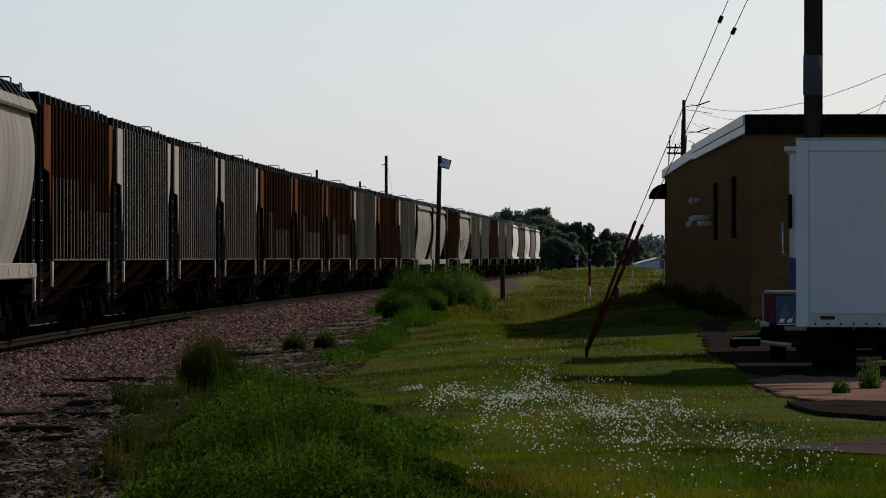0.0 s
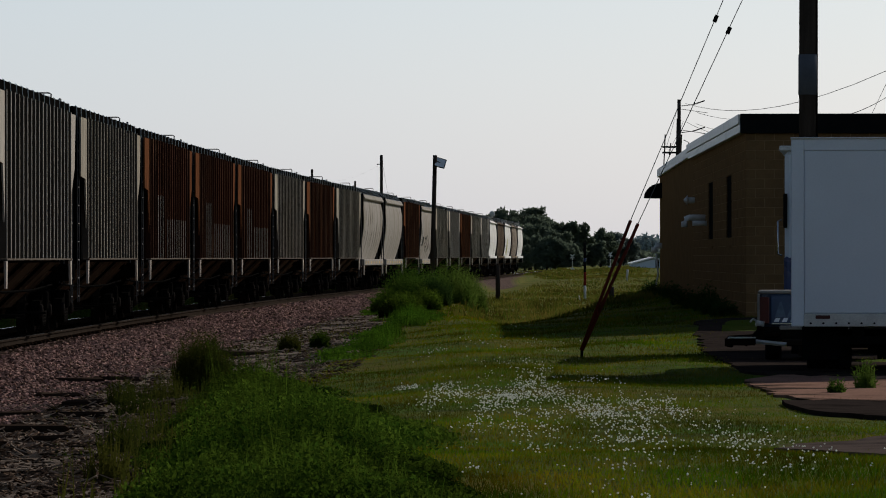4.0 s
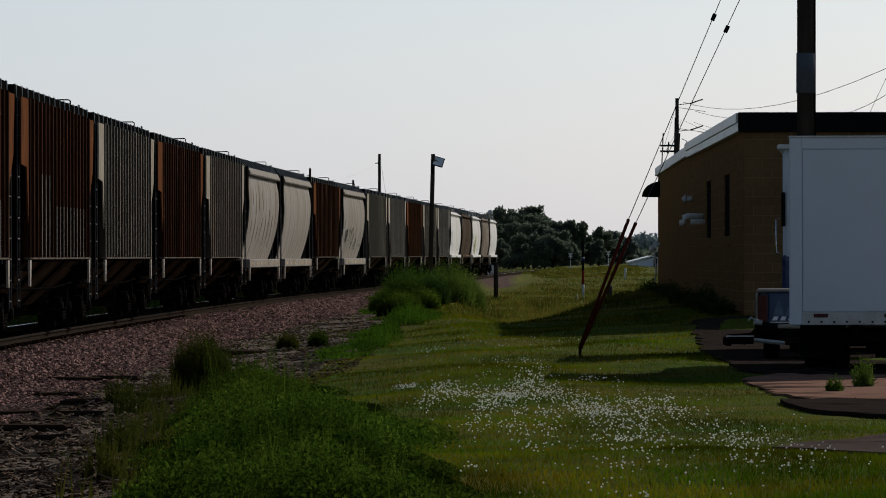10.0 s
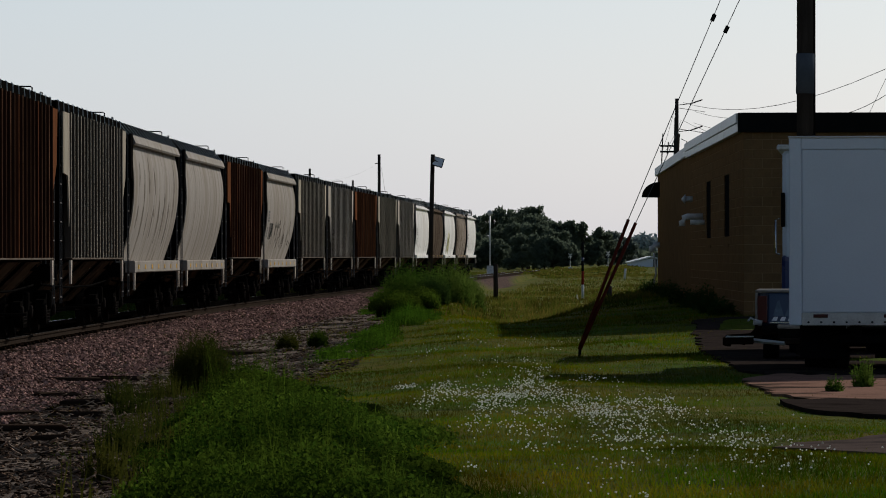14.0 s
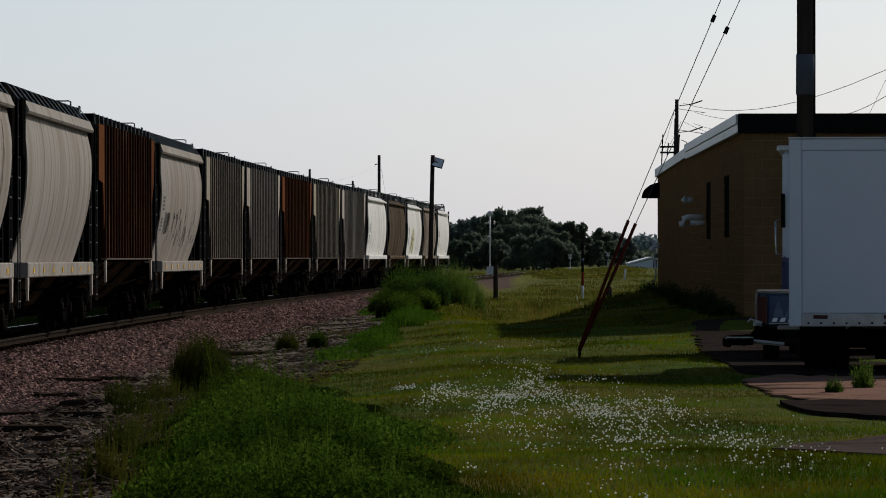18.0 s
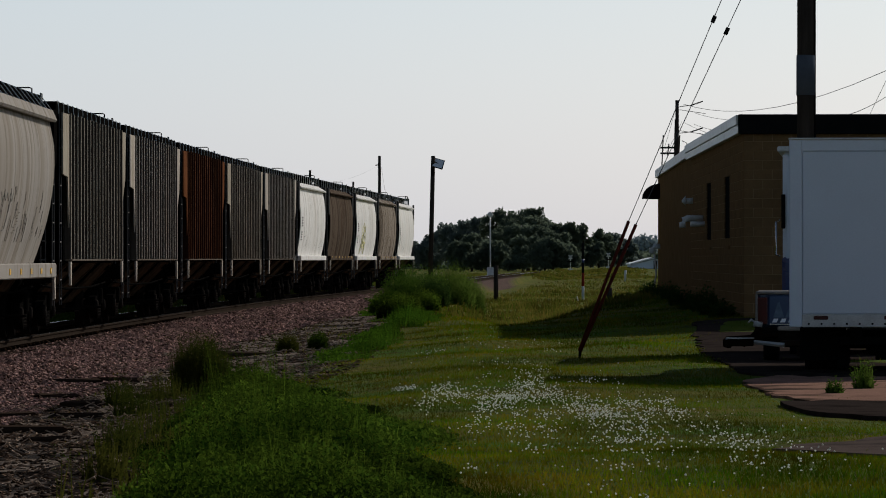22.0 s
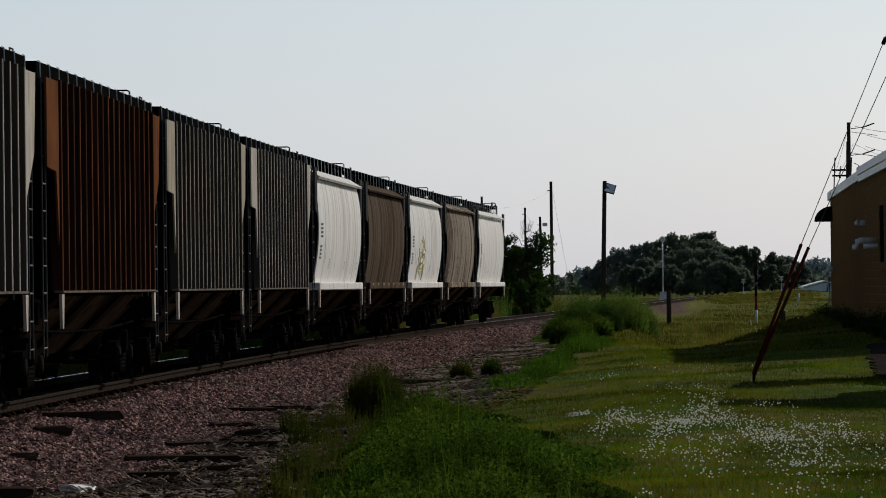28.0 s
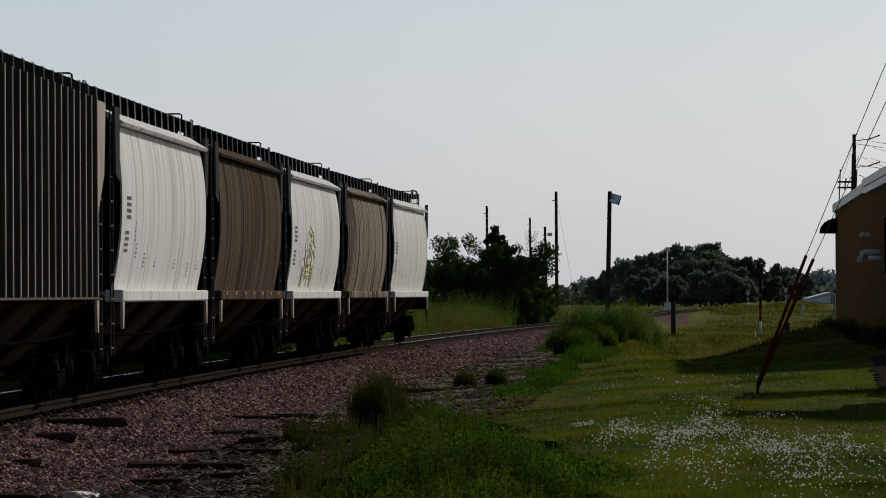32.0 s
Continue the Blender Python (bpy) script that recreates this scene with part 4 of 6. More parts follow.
def build_train():
    grey = ribbed_wagon(M_GREY, M_GREY_LIT, [RIB_GREY], "dusty grey hopper wagon with outside ribs on rails")
    olive = ribbed_wagon(M_GREY, M_OLIVE_LIT, [RIB_OLIVE], "dull olive-grey hopper wagon with outside ribs on rails")
    brown = ribbed_wagon(M_BROWN, M_BROWN_LIT, [RIB_BROWN, RIB_BROWN, RIB_BROWN, RIB_RUST, RIB_BROWN], "dark red-brown hopper wagon with outside ribs on rails")
    rusty = ribbed_wagon(M_BROWN, M_BROWN_LIT, [RIB_RUST, RIB_RUST, RIB_BROWN, RIB_RUST, RIB_BROWN], "rusty orange-brown hopper wagon with outside ribs on rails")
    half_patched = ribbed_wagon(M_BROWN, M_BROWN_LIT, lambda i: RIB_PATCH_HIGH if i < 8 or i in (11, 12) else RIB_PATCH_LOW, "rusty brown ribbed hopper wagon with a grey overpainted lower half")
    patched = ribbed_wagon(M_BROWN, M_BROWN_LIT, lambda i: RIB_PATCH_HIGH if 2 < i < 6 else (RIB_PATCH_LOW if 6 < i < 16 else RIB_BROWN), "rusty brown ribbed hopper wagon with grey overpainted patches")
    white = rounded_wagon(M_WHITE, "white hopper wagon with smooth bulging sides on rails", flat=True)
    tagged_white = rounded_wagon(M_WHITE, "white bulging-sided hopper wagon with yellow spray marks", spray=True, flat=True)
    dirty = rounded_wagon(M_WHITE_DIRTY, "grimy off-white hopper wagon with bulging sides", extras=False, reflectors=True)
    marked = rounded_wagon(M_WHITE_DIRTY, "grimy off-white bulging-sided hopper wagon with dark spray marks", reflectors=True, scrawl=True)
    peeled = rounded_wagon(M_WHITE_DIRTY, "grimy off-white hopper wagon with dark peeled streaks", extras=False, reflectors=True, peeled=True)
    pale_taupe = rounded_wagon(M_TAUPE_PALE, "pale taupe hopper wagon with broad dark rust runs", extras=False, reflectors=True, flat=True, seam_paint=M_SEAM_DARK)
    taupe = rounded_wagon(M_TAUPE, "rust-streaked taupe hopper wagon with smooth bulging sides", extras=False, reflectors=True, flat=True, seam_paint=M_SEAM_DARK)
    order = [dirty, half_patched, grey, grey, olive, patched, patched, patched, olive, brown, olive, peeled, dirty, brown, marked, olive, grey, rusty, olive, grey,
             white, taupe, tagged_white, pale_taupe, white]
    used, cars = set(), []
    for c in order:
        cars.append(c if c not in used else copy_thing(c, Matrix()))
        used.add(c)
    last = cars[-1]
    for sx in (-1, 1):
        part("end_handrail", tube([(sx * 1.18, 5.9, 4.59), (sx * 1.18, 6.0, 4.73), (sx * 1.2, 7.75, 4.73), (sx * 1.22, 8.3, 4.55), (sx * 1.22, 8.34, 4.25)], 0.028, None, 6), M_BAR, last)
        part("end_handrail", tube([(sx * 1.18, 6.9, 4.59), (sx * 1.2, 7.7, 4.65), (sx * 1.22, 8.22, 4.47), (sx * 1.22, 8.25, 4.25)], 0.02, None, 6), M_BAR, last)
    return cars


def wagon_pose(s):
    """Where a wagon stands when its middle is s metres down the line."""
    y = s
    a = Vector((track_x(y - 6.4), y - 6.4, 0))
    b = Vector((track_x(y + 6.4), y + 6.4, 0))
    mid = (a + b) / 2
    return pose(mid.x, mid.y, RAIL_Z, 0, 0, -math.degrees(math.atan2(b.x - a.x, b.y - a.y)))

# ---- plants ----


def leaf_quads(rng, n, place, size, verts, faces):
    """n small leaf clumps: bent quads at random turns, at places drawn from place()."""
    for _ in range(n):
        c = place()
        if c is None:
            continue
        s = size * rng.uniform(0.6, 1.3)
        a, e = rng.uniform(0, math.tau), rng.uniform(-1.2, 1.2)
        u = Vector((math.cos(a) * math.cos(e), math.sin(a) * math.cos(e), math.sin(e)))
        w = u.cross(Vector((rng.uniform(-1, 1), rng.uniform(-1, 1), rng.uniform(-1, 1)))).normalized()
        k = len(verts)
        verts.extend([tuple(c - u * s), tuple(c + w * s * 0.45), tuple(c + u * s), tuple(c - w * s * 0.45)])
        faces.append((k, k + 1, k + 2, k + 3))


def crown(rng, blobs, n, size):
    """Leaves gathered in many uneven clumps."""
    verts, faces = [], []
    for (bx, by, bz, br) in blobs:
        m = max(12, int(n * br * br / sum(b[3] ** 2 for b in blobs)))

        def place():
            while True:
                p = Vector((rng.uniform(-1, 1), rng.uniform(-1, 1), rng.uniform(-1, 1)))
                if 0.25 < p.length < 1:
                    break
            p = p * (0.75 + 0.4 * noise.noise(p * 2 + Vector((bx, by, bz))))
            return Vector((bx, by, bz)) + p * br
        leaf_quads(rng, m, place, size, verts, faces)
    return verts, faces


def tree(x, y, h, w, seed, leaf=None, leaves=2600, size=0.42, label="", low=0.12):
    """A broad tree: tapered trunk, limbs, and a crown of many leaf clumps with gaps."""
    rng = random.Random(seed)
    gz = ground_z(x, y)
    t = new("tree")
    t.location = (x, y, gz)
    blobs = []
    for k in range(rng.randint(30, 38)):
        f = rng.uniform(low, 0.92)
        r = w * (0.5 if f < 0.6 else 0.5 - 0.55 * (f - 0.6)) * rng.uniform(0.35, 1.0)
        a = rng.uniform(0, math.tau)
        br = w * rng.uniform(0.10, 0.22)
        blobs.append((r * math.cos(a), r * math.sin(a), f * h + 0.02 * h, min(br, f * h)))
    blobs.append((0, 0, h * 0.88, w * 0.16))
    blobs += [(0, 0, h * f, min(w * 0.3, h * f)) for f in (0.3, 0.5, 0.68)]
    tr = bmesh.new()
    tube([(0, 0, -0.2), (0.05 * w * rng.uniform(-1, 1), 0, h * 0.3), (0.05 * w * rng.uniform(-1, 1), 0, h * 0.75)], 0.035 * h, tr, 7, 0.008 * h)
    for b in blobs[:7]:
        tube([(0, 0, h * 0.2), (b[0] * 0.5, b[1] * 0.5, b[2] * 0.7), (b[0], b[1], b[2])], 0.012 * h, tr, 5, 0.004 * h)
    part("trunk", tr, M_TRUNK, t)
    v, f = crown(rng, blobs, leaves, size)
    soup("crown", v, f, leaf or M_LEAF, t)
    tagged(t, label or "dark green broad-leaved tree with a dense crown", "tree", "trees")
    return t


def weed_clump(x, y, h, w, seed, stalks=60, material=None, leaf=0.05, dense=0.9, broad=0.22):
    """A patch of tall leafy stalks."""
    rng = random.Random(seed)
    verts, faces = [], []
    for _ in range(stalks):
        a, r = rng.uniform(0, math.tau), math.sqrt(rng.random())
        bx, by = x + math.cos(a) * r * w, y + math.sin(a) * r * w * 1.6
        gz = ground_z(bx, by)
        hh = h * rng.uniform(0.7, 1.15) * (1 - 0.45 * r * r)
        lean = Vector((rng.uniform(-0.22, 0.22), rng.uniform(-0.22, 0.22), 1)).normalized()
        base = Vector((bx, by, gz))
        s = 0.006 + 0.004 * rng.random()
        k = len(verts)
        side = Vector((s, 0, 0))
        verts.extend([tuple(base - side), tuple(base + side), tuple(base + lean * hh)])
        faces.append((k, k + 1, k + 2))
        m = max(5, int(hh / leaf * dense))
        for j in range(m):
            f = (j + rng.random()) / m
            p = base + lean * hh * f
            ang = rng.uniform(0, math.tau)
            out = Vector((math.cos(ang), math.sin(ang), rng.uniform(0.1, 0.9))).normalized()
            ll = leaf * rng.uniform(0.7, 1.6) * (1.25 - 0.7 * f)
            wd = out.cross(Vector((0, 0, 1))).normalized() * ll * broad
            k = len(verts)
            verts.extend([tuple(p), tuple(p + out * ll * 0.5 + wd), tuple(p + out * ll), tuple(p + out * ll * 0.5 - wd)])
            faces.append((k, k + 1, k + 2, k + 3))
    return verts, faces


def bush(x, y, h, w, seed, stalks, material, label, leaf=0.06, broad=0.22):
    v, f = weed_clump(x, y, h, w, seed, stalks, material, leaf=leaf, broad=broad)
    b = soup("bush", v, f, material)
    return tagged(b, label, "bush", "bushes and weeds")


def weed_band(y):
    """From where to where, off the track's middle, the near weeds reach."""
    rows = (33, 45, 52, 57, 63, 69, 76)
    return float(np.interp(y, rows, (6.9, 6.75, 6.4, 6.15, 6.1, 6.2, 6.5))), float(np.interp(y, rows, (9.1, 8.6, 8.2, 7.9, 7.5, 7.0, 6.5)))


def in_shape(x, y):
    """Where the tall weeds stand: a band between the gravel and the mown lawn."""
    d = x - track_x(y)
    if y < 78:
        wob = 0.45 * noise.noise((x * 0.5, y * 0.16, 11)) + 0.3 * noise.noise((x * 1.7, y * 0.6, 12))
        near, far = weed_band(y)
        return near < d + wob < far
    e = grass_edge(y)
    wob = 0.9 * noise.noise((x * 0.5, y * 0.16, 11)) + 0.4 * noise.noise((x * 1.7, y * 0.6, 12))
    width = float(np.interp(y, (78, 88, 94, 100, 150, 185, 230), (0.0, 0.0, 0.4, 0.6, 0.9, 1.0, 3.0)))
    return -0.2 < d - e + wob < width


def build_weeds():
    # the thick of the weeds: low leafy mounds that run together
    rng = random.Random(33)
    verts, faces = [], []
    made = 0
    while made < 360:
        y = rng.uniform(33, 76)
        x = track_x(y) + grass_edge(y) + rng.uniform(-0.6, 3.0)
        if not in_shape(x, y):
            continue
        made += 1
        a, b = weed_band(y)
        d = x - track_x(y)
        inside = max(0.3, min(1.0, (d - a + 0.25) / 0.7, (b + 0.2 - d) / 1.1))
        rad = rng.uniform(0.16, 0.42)
        hh = inside * (0.17 + 0.28 * rng.random() + 0.35 * max(0, noise.noise((x * 0.9, y * 0.3, 5))))
        gz = ground_z(x, y)

        def place():
            a, e = rng.uniform(0, math.tau), math.asin(rng.random() ** 0.8)
            r = 0.72 + 0.42 * rng.random()
            return Vector((x + rad * r * math.cos(a) * math.cos(e), y + 1.5 * rad * r * math.sin(a) * math.cos(e), gz + 0.03 + hh * r * math.sin(e)))
        leaf_quads(rng, int(330 + 1100 * rad), place, 0.022, verts, faces)
    tagged(soup("weed_mounds", verts, faces, M_WEED), "dense green leafy weeds in rounded mounds beside gravel", "weeds", kind="stuff")
    rng = random.Random(21)
    for nm, mt, y0, y1, n, h, leaf, lab in (
            ("tall_weeds", M_WEED, 33, 76, 1500, 0.72, 0.034, "dense bright green knee-high weeds beside the gravel"),
            ("verge_weeds", M_VERGE, 90, 240, 1500, 0.55, 0.055, "bright green weeds along the edge of the lawn")):
        verts, faces = [], []
        made = 0
        while made < n:
            y = rng.uniform(y0, y1)
            x = track_x(y) + grass_edge(y) + rng.uniform(-0.6, 3.4)
            if not in_shape(x, y):
                continue
            made += 1
            if y < 78:
                a, b = weed_band(y)
                d = x - track_x(y)
                edge_in = max(0.2, min(1.0, (d - a + 0.25) / 0.7, (b + 0.1 - d) / 1.1))
            else:
                edge_in = max(0.2, min(1.0, (x - track_x(y) - grass_edge(y) + 0.5) / 0.9, (grass_edge(y) + (2.6 if y < 60 else 1.9 if y < 76 else 1.6) - x + track_x(y)) / 1.3))
            hh = h * edge_in * (0.52 + 1.5 * noise.noise((x * 1.0, y * 0.3, 5)) + 0.8 * noise.noise((x * 2.6, y * 0.9, 8)) + 0.5 * rng.random() ** 4)
            if y < 78 and noise.noise((x * 2.6, y * 0.9, 19)) < -0.28:
                continue
            v, f = weed_clump(x, y, max(0.12, hh), 0.2, rng.random(), 5 if y < 78 else 8, mt, leaf=leaf, dense=1.35 if y < 78 else 0.9, broad=0.36 if y < 78 else 0.28)
            k = len(verts)
            verts.extend(v)
            faces.extend([tuple(i + k for i in q) for q in f])
        tagged(soup(nm, verts, faces, mt), lab, "weeds", kind="stuff")
    bush(-3.6, 78.0, 0.88, 0.42, 3, 1000, M_OLIVE, "dull olive bush growing on the gravel", 0.055)
    bush(-3.2, 108, 0.42, 0.24, 4, 260, M_OLIVE, "small dry brownish weed on the gravel", 0.07)
    bush(-2.6, 109, 0.40, 0.2, 5, 240, M_WEED, "small green weed on the gravel", 0.07)
    # duller, thinner weeds where the green mass meets the rubble
    verts, faces = [], []
    for _ in range(150):
        y = rng.uniform(40, 74)
        x = track_x(y) + weed_band(y)[0] + 0.1 - 0.75 * rng.random() ** 1.6 - 0.3 * noise.noise((0, y * 0.3, 4))
        v, f = weed_clump(x, y, rng.uniform(0.2, 0.5), 0.16, rng.random(), 4, M_OLIVE, leaf=0.042)
        k = len(verts)
        verts.extend(v)
        faces.extend([tuple(i + k for i in q) for q in f])
    tagged(soup("dull_weeds", verts, faces, M_OLIVE), "thin olive weeds at the edge of the rubble", "weeds", kind="stuff")
    for k, (x, y, h, w) in enumerate(((-3.9, 66, 0.45, 0.25), (-4.3, 70, 0.4, 0.2), (-3.2, 52, 0.45, 0.25), (-2.9, 45, 0.4, 0.2), (-3.9, 74, 0.45, 0.3))):
        bush(x, y, h, w, 30 + k, 90, M_OLIVE, "thin dry weeds at the edge of the gravel", 0.05)
    for k, (x, y, h, w, m) in enumerate(((-1.55, 205, 1.75, 0.85, M_TALL), (-0.6, 206, 1.6, 0.85, M_TALL), (0.4, 212, 1.8, 0.85, M_TALL), (-0.35, 196, 1.25, 0.6, M_LEAF), (1.1, 216, 1.5, 0.6, M_TALL),
                                         (-1.9, 180, 1.0, 0.6, M_WEED), (-1.4, 168, 0.8, 0.7, M_WEED), (-0.7, 178, 0.85, 0.6, M_WEED))):
        bush(x, y, h, w, 50 + k, 700, m, "waist-high bright green weeds by the pole" if m is not M_LEAF else "rounded dark green bush among weeds", 0.20 if m is M_TALL else 0.13, 0.10 if m is M_TALL else 0.22)
    for k, (x, y) in enumerate(((5.12, 64.0), (4.62, 62.0), (6.55, 65))):
        bush(x, y, 0.42 if k != 1 else 0.24, 0.13 if k != 1 else 0.10, 70 + k, 80, M_TALL, "green weed growing through the concrete", 0.06)
    for k, (x, y) in enumerate(((6.25, 113), (6.3, 118), (6.35, 123), (6.45, 130), (6.5, 138), (6.7, 150), (6.9, 160), (7.1, 170), (7.3, 181))):
        bush(x - 0.25, y, 0.35 + 0.15 * ((k * 7) % 3), 0.3, 80 + k, 90, M_LEAF, "dark weeds against the foot of the wall", 0.12)
    # tall grass past the far side of the track
    rng = random.Random(5)
    verts, faces = [], []
    green_v, green_f = [], []
    for i in range(1240):
        # the nearer stretch is unseen, added to hide lit ground under the wagons
        y = rng.uniform(195, 330) if i < 860 else rng.uniform(58, 205)
        x = track_x(y) - (rng.uniform(2.6, 7) if i < 860 else rng.uniform(2.4, 4.2))
        lush = noise.noise((x * 0.3, y * 0.06, 71)) + rng.uniform(-0.15, 0.15) > -0.06
        v, f = weed_clump(x, y, rng.uniform(1.4, 2.4) * (1 if lush else 0.75), 0.5, rng.random(), 18, M_WEED, leaf=0.2, broad=0.11)
        vs, fs = (green_v, green_f) if lush else (verts, faces)
        k = len(vs)
        vs.extend(v)
        fs.extend([tuple(i + k for i in q) for q in f])
    tagged(soup("far_side_weeds", verts, faces, M_DRYWEED), "tall yellowish dry grass behind the track", "weeds", kind="stuff")
    tagged(soup("far_side_weeds", green_v, green_f, M_TALL), "tall green weeds behind the track", "weeds", kind="stuff")


def build_lawn():
    """Short blades on the mown lawn, thinner with distance, and the clover in flower."""
    rng = random.Random(9)
    verts, faces = [], []

    def blade(x, y, z, h, w):
        a = rng.uniform(0, math.tau)
        lx, ly = rng.uniform(-0.6, 0.6) * h, rng.uniform(-0.6, 0.6) * h
        dx, dy = math.cos(a) * w, math.sin(a) * w
        k = len(verts)
        verts.extend([(x - dx, y - dy, z - 0.01), (x + dx, y + dy, z - 0.01), (x + lx, y + ly, z + h)])
        faces.append((k, k + 1, k + 2))
    n = 0
    while n < 300000:
        u = rng.random()
        y = 33 * (230 / 33) ** (u ** 1.15)
        x = (rng.uniform(-0.075, 0.092)) * y
        d = x - track_x(y)
        if d < grass_edge(y) + 0.3 * noise.noise((x, y, 2)) or on_slab(x, y):
            if rng.random() < 0.9:
                n += 1
                continue
        n += 1
        tall = 0.5 + 0.8 * max(0, noise.noise((x * 0.4, y * 0.12, 9)) + 0.35)
        sc = 1 + max(0, y - 60) / 80
        blade(x, y, ground_z(x, y), 0.036 * tall * min(sc, 1.8) * rng.uniform(0.6, 1.5), 0.0055 * sc)
    tagged(soup("lawn_grass", verts, faces, M_GRASS), "uneven mown lawn with yellowish patches", "grass", kind="stuff")
    # clover heads
    verts, faces = [], []
    spots = ((-0.45, 63.8, 0.09, 1.3, 55), (-0.11, 56.4, 0.15, 1.6, 60), (0.05, 61.3, 0.16, 2.4, 230), (0.47, 55.4, 0.13, 1.5, 150), (0.72, 58.6, 0.15, 2.2, 260),
             (1.05, 61.7, 0.15, 2.6, 190), (1.26, 59.2, 0.24, 2.4, 170), (1.54, 54.2, 0.22, 2.1, 260), (1.64, 49.8, 0.22, 1.7, 190), (2.18, 56.7, 0.31, 1.4, 110),
             (2.23, 51.7, 0.26, 2.2, 180), (0.31, 49.4, 0.14, 0.8, 50), (0.72, 47.9, 0.15, 0.9, 60), (1.47, 44.9, 0.15, 0.7, 60), (1.13, 69.7, 0.43, 5.2, 110),
             (2.6, 45.8, 0.34, 1.9, 90), (2.4, 40.5, 0.6, 1.9, 170), (1.3, 54.0, 0.9, 7.5, 330), (1.3, 40.5, 0.7, 2.4, 130), (0.5, 92.4, 1.03, 13.8, 120))
    for cx, cy, sx, sy, m in spots:
        tufts = [(rng.gauss(cx, sx * 0.8), rng.gauss(cy, sy * 0.8)) for _ in range(max(3, m // 9))]
        for _ in range(m):
            tx, ty = rng.choice(tufts)
            x, y = rng.gauss(tx, 0.07), rng.gauss(ty, 0.45)
            if rng.random() < 0.25:
                x, y = rng.gauss(cx, sx * 1.1), rng.gauss(cy, sy * 1.1)
            if x - track_x(y) < grass_edge(y) + 1.2 or on_slab(x, y) or y < 34:
                continue
            r = rng.uniform(0.006, 0.0115)
            z = ground_z(x, y) + rng.uniform(0.06, 0.11)
            k = len(verts)
            verts.extend([(x - r, y, z), (x, y - r, z), (x + r, y, z), (x, y + r, z), (x, y, z + r), (x, y, z - r * 0.7)])
            faces.extend([(k + i, k + (i + 1) % 4, k + 4) for i in range(4)] + [(k + (i + 1) % 4, k + i, k + 5) for i in range(4)])
    tagged(soup("clover_flowers", verts, faces, M_FLOWER), "scattered small white clover heads in the lawn", "flowers", kind="stuff")


def build_stones():
    """Loose ballast stones on the shoulder, and the litter of broken ties beside it."""
    rng = random.Random(13)
    verts, faces = [], []
    shape = [(-1, -0.7, -0.5), (0.9, -0.9, -0.6), (1.1, 0.8, -0.5), (-0.8, 1.0, -0.6), (-0.5, -0.5, 0.6), (0.6, -0.4, 0.7), (0.5, 0.6, 0.5), (-0.6, 0.5, 0.65)]
    quads = [(3, 2, 1, 0), (4, 5, 6, 7), (0, 1, 5, 4), (1, 2, 6, 5), (2, 3, 7, 6), (3, 0, 4, 7)]

    def stone(x, y, z, s, flat=0.7):
        rx, ry, rz = rng.uniform(-0.6, 0.6), rng.uniform(-0.6, 0.6), rng.uniform(0, math.tau)
        m = Euler((rx, ry, rz)).to_matrix()
        k = len(verts)
        for p in shape:
            q = m @ Vector((p[0] * s * rng.uniform(0.7, 1.2), p[1] * s * rng.uniform(0.7, 1.2), p[2] * s * flat * rng.uniform(0.7, 1.3)))
            verts.append((x + q.x, y + q.y, z + q.z))
        faces.extend([tuple(i + k for i in f) for f in quads])
    for _ in range(52000):
        y = 46 * (260 / 46) ** (rng.random() ** 1.25)
        d = rng.uniform(0.86, 1.9) if rng.random() < 0.42 else 1.75 + 2.0 * rng.random() ** 1.2
        if noise.noise((d * 0.9, y * 0.15, 30)) > 0.3 and d > 2.9:
            continue
        x = track_x(y) + d
        stone(x, y, ground_z(x, y) + (0.012 if d > 1.4 else rng.uniform(0.01, 0.04)), rng.uniform(0.018, 0.042) * (1 + max(0, y - 80) / 150))
    tagged(soup("ballast_stones", verts, faces, M_STONE), "coarse pinkish crushed stone ballast beside the rails", "gravel", kind="stuff")
    verts, faces = [], []
    for _ in range(15000):
        y = 42 * (190 / 42) ** (rng.random() ** 1.2)
        d = rng.uniform(2.4, grass_edge(y) + 0.6)
        x = track_x(y) + d
        s = rng.uniform(0.012, 0.034)
        k0 = len(verts)
        stone(x, y, ground_z(x, y) + 0.008, s, 0.5)
        if rng.random() < 0.35:  # splinters
            a, q = rng.uniform(-0.5, 0.5), rng.uniform(1.5, 3)
            for i in range(k0, len(verts)):
                vx, vy, vz = verts[i]
                ux, uy = (vx - x) * q, (vy - y) * 0.8
                verts[i] = (x + ux * math.cos(a) - uy * math.sin(a), y + ux * math.sin(a) + uy * math.cos(a), vz)
    tagged(soup("grey_rubble", verts, faces, M_DEBRIS), "dark grey rubble and wood splinters on bare dirt", "rubble", kind="stuff")
    verts, faces = [], []
    for _ in range(1700):
        y = 44 * (120 / 44) ** rng.random()
        d = rng.uniform(2.9, grass_edge(y) + 0.3)
        if noise.noise((d * 0.8, y * 0.25, 61)) < -0.05:
            continue
        x, ln, a, w = track_x(y) + d, rng.uniform(0.02, 0.08), rng.uniform(-0.6, 0.6), rng.uniform(0.005, 0.012)
        z = ground_z(x, y) + 0.03
        k = len(verts)
        for sx, sy, sz in ((-1, -1, 0), (1, -1, 0), (1, 1, 0), (-1, 1, 0), (-0.9, -0.6, 1), (0.9, -0.6, 1), (0.9, 0.6, 1), (-0.9, 0.6, 1)):
            ux, uy = sx * ln, sy * w * 1.5
            verts.append((x + ux * math.cos(a) - uy * math.sin(a), y + ux * math.sin(a) + uy * math.cos(a), z + sz * w * 1.4 + 0.03 * sx * math.sin(a * 9)))
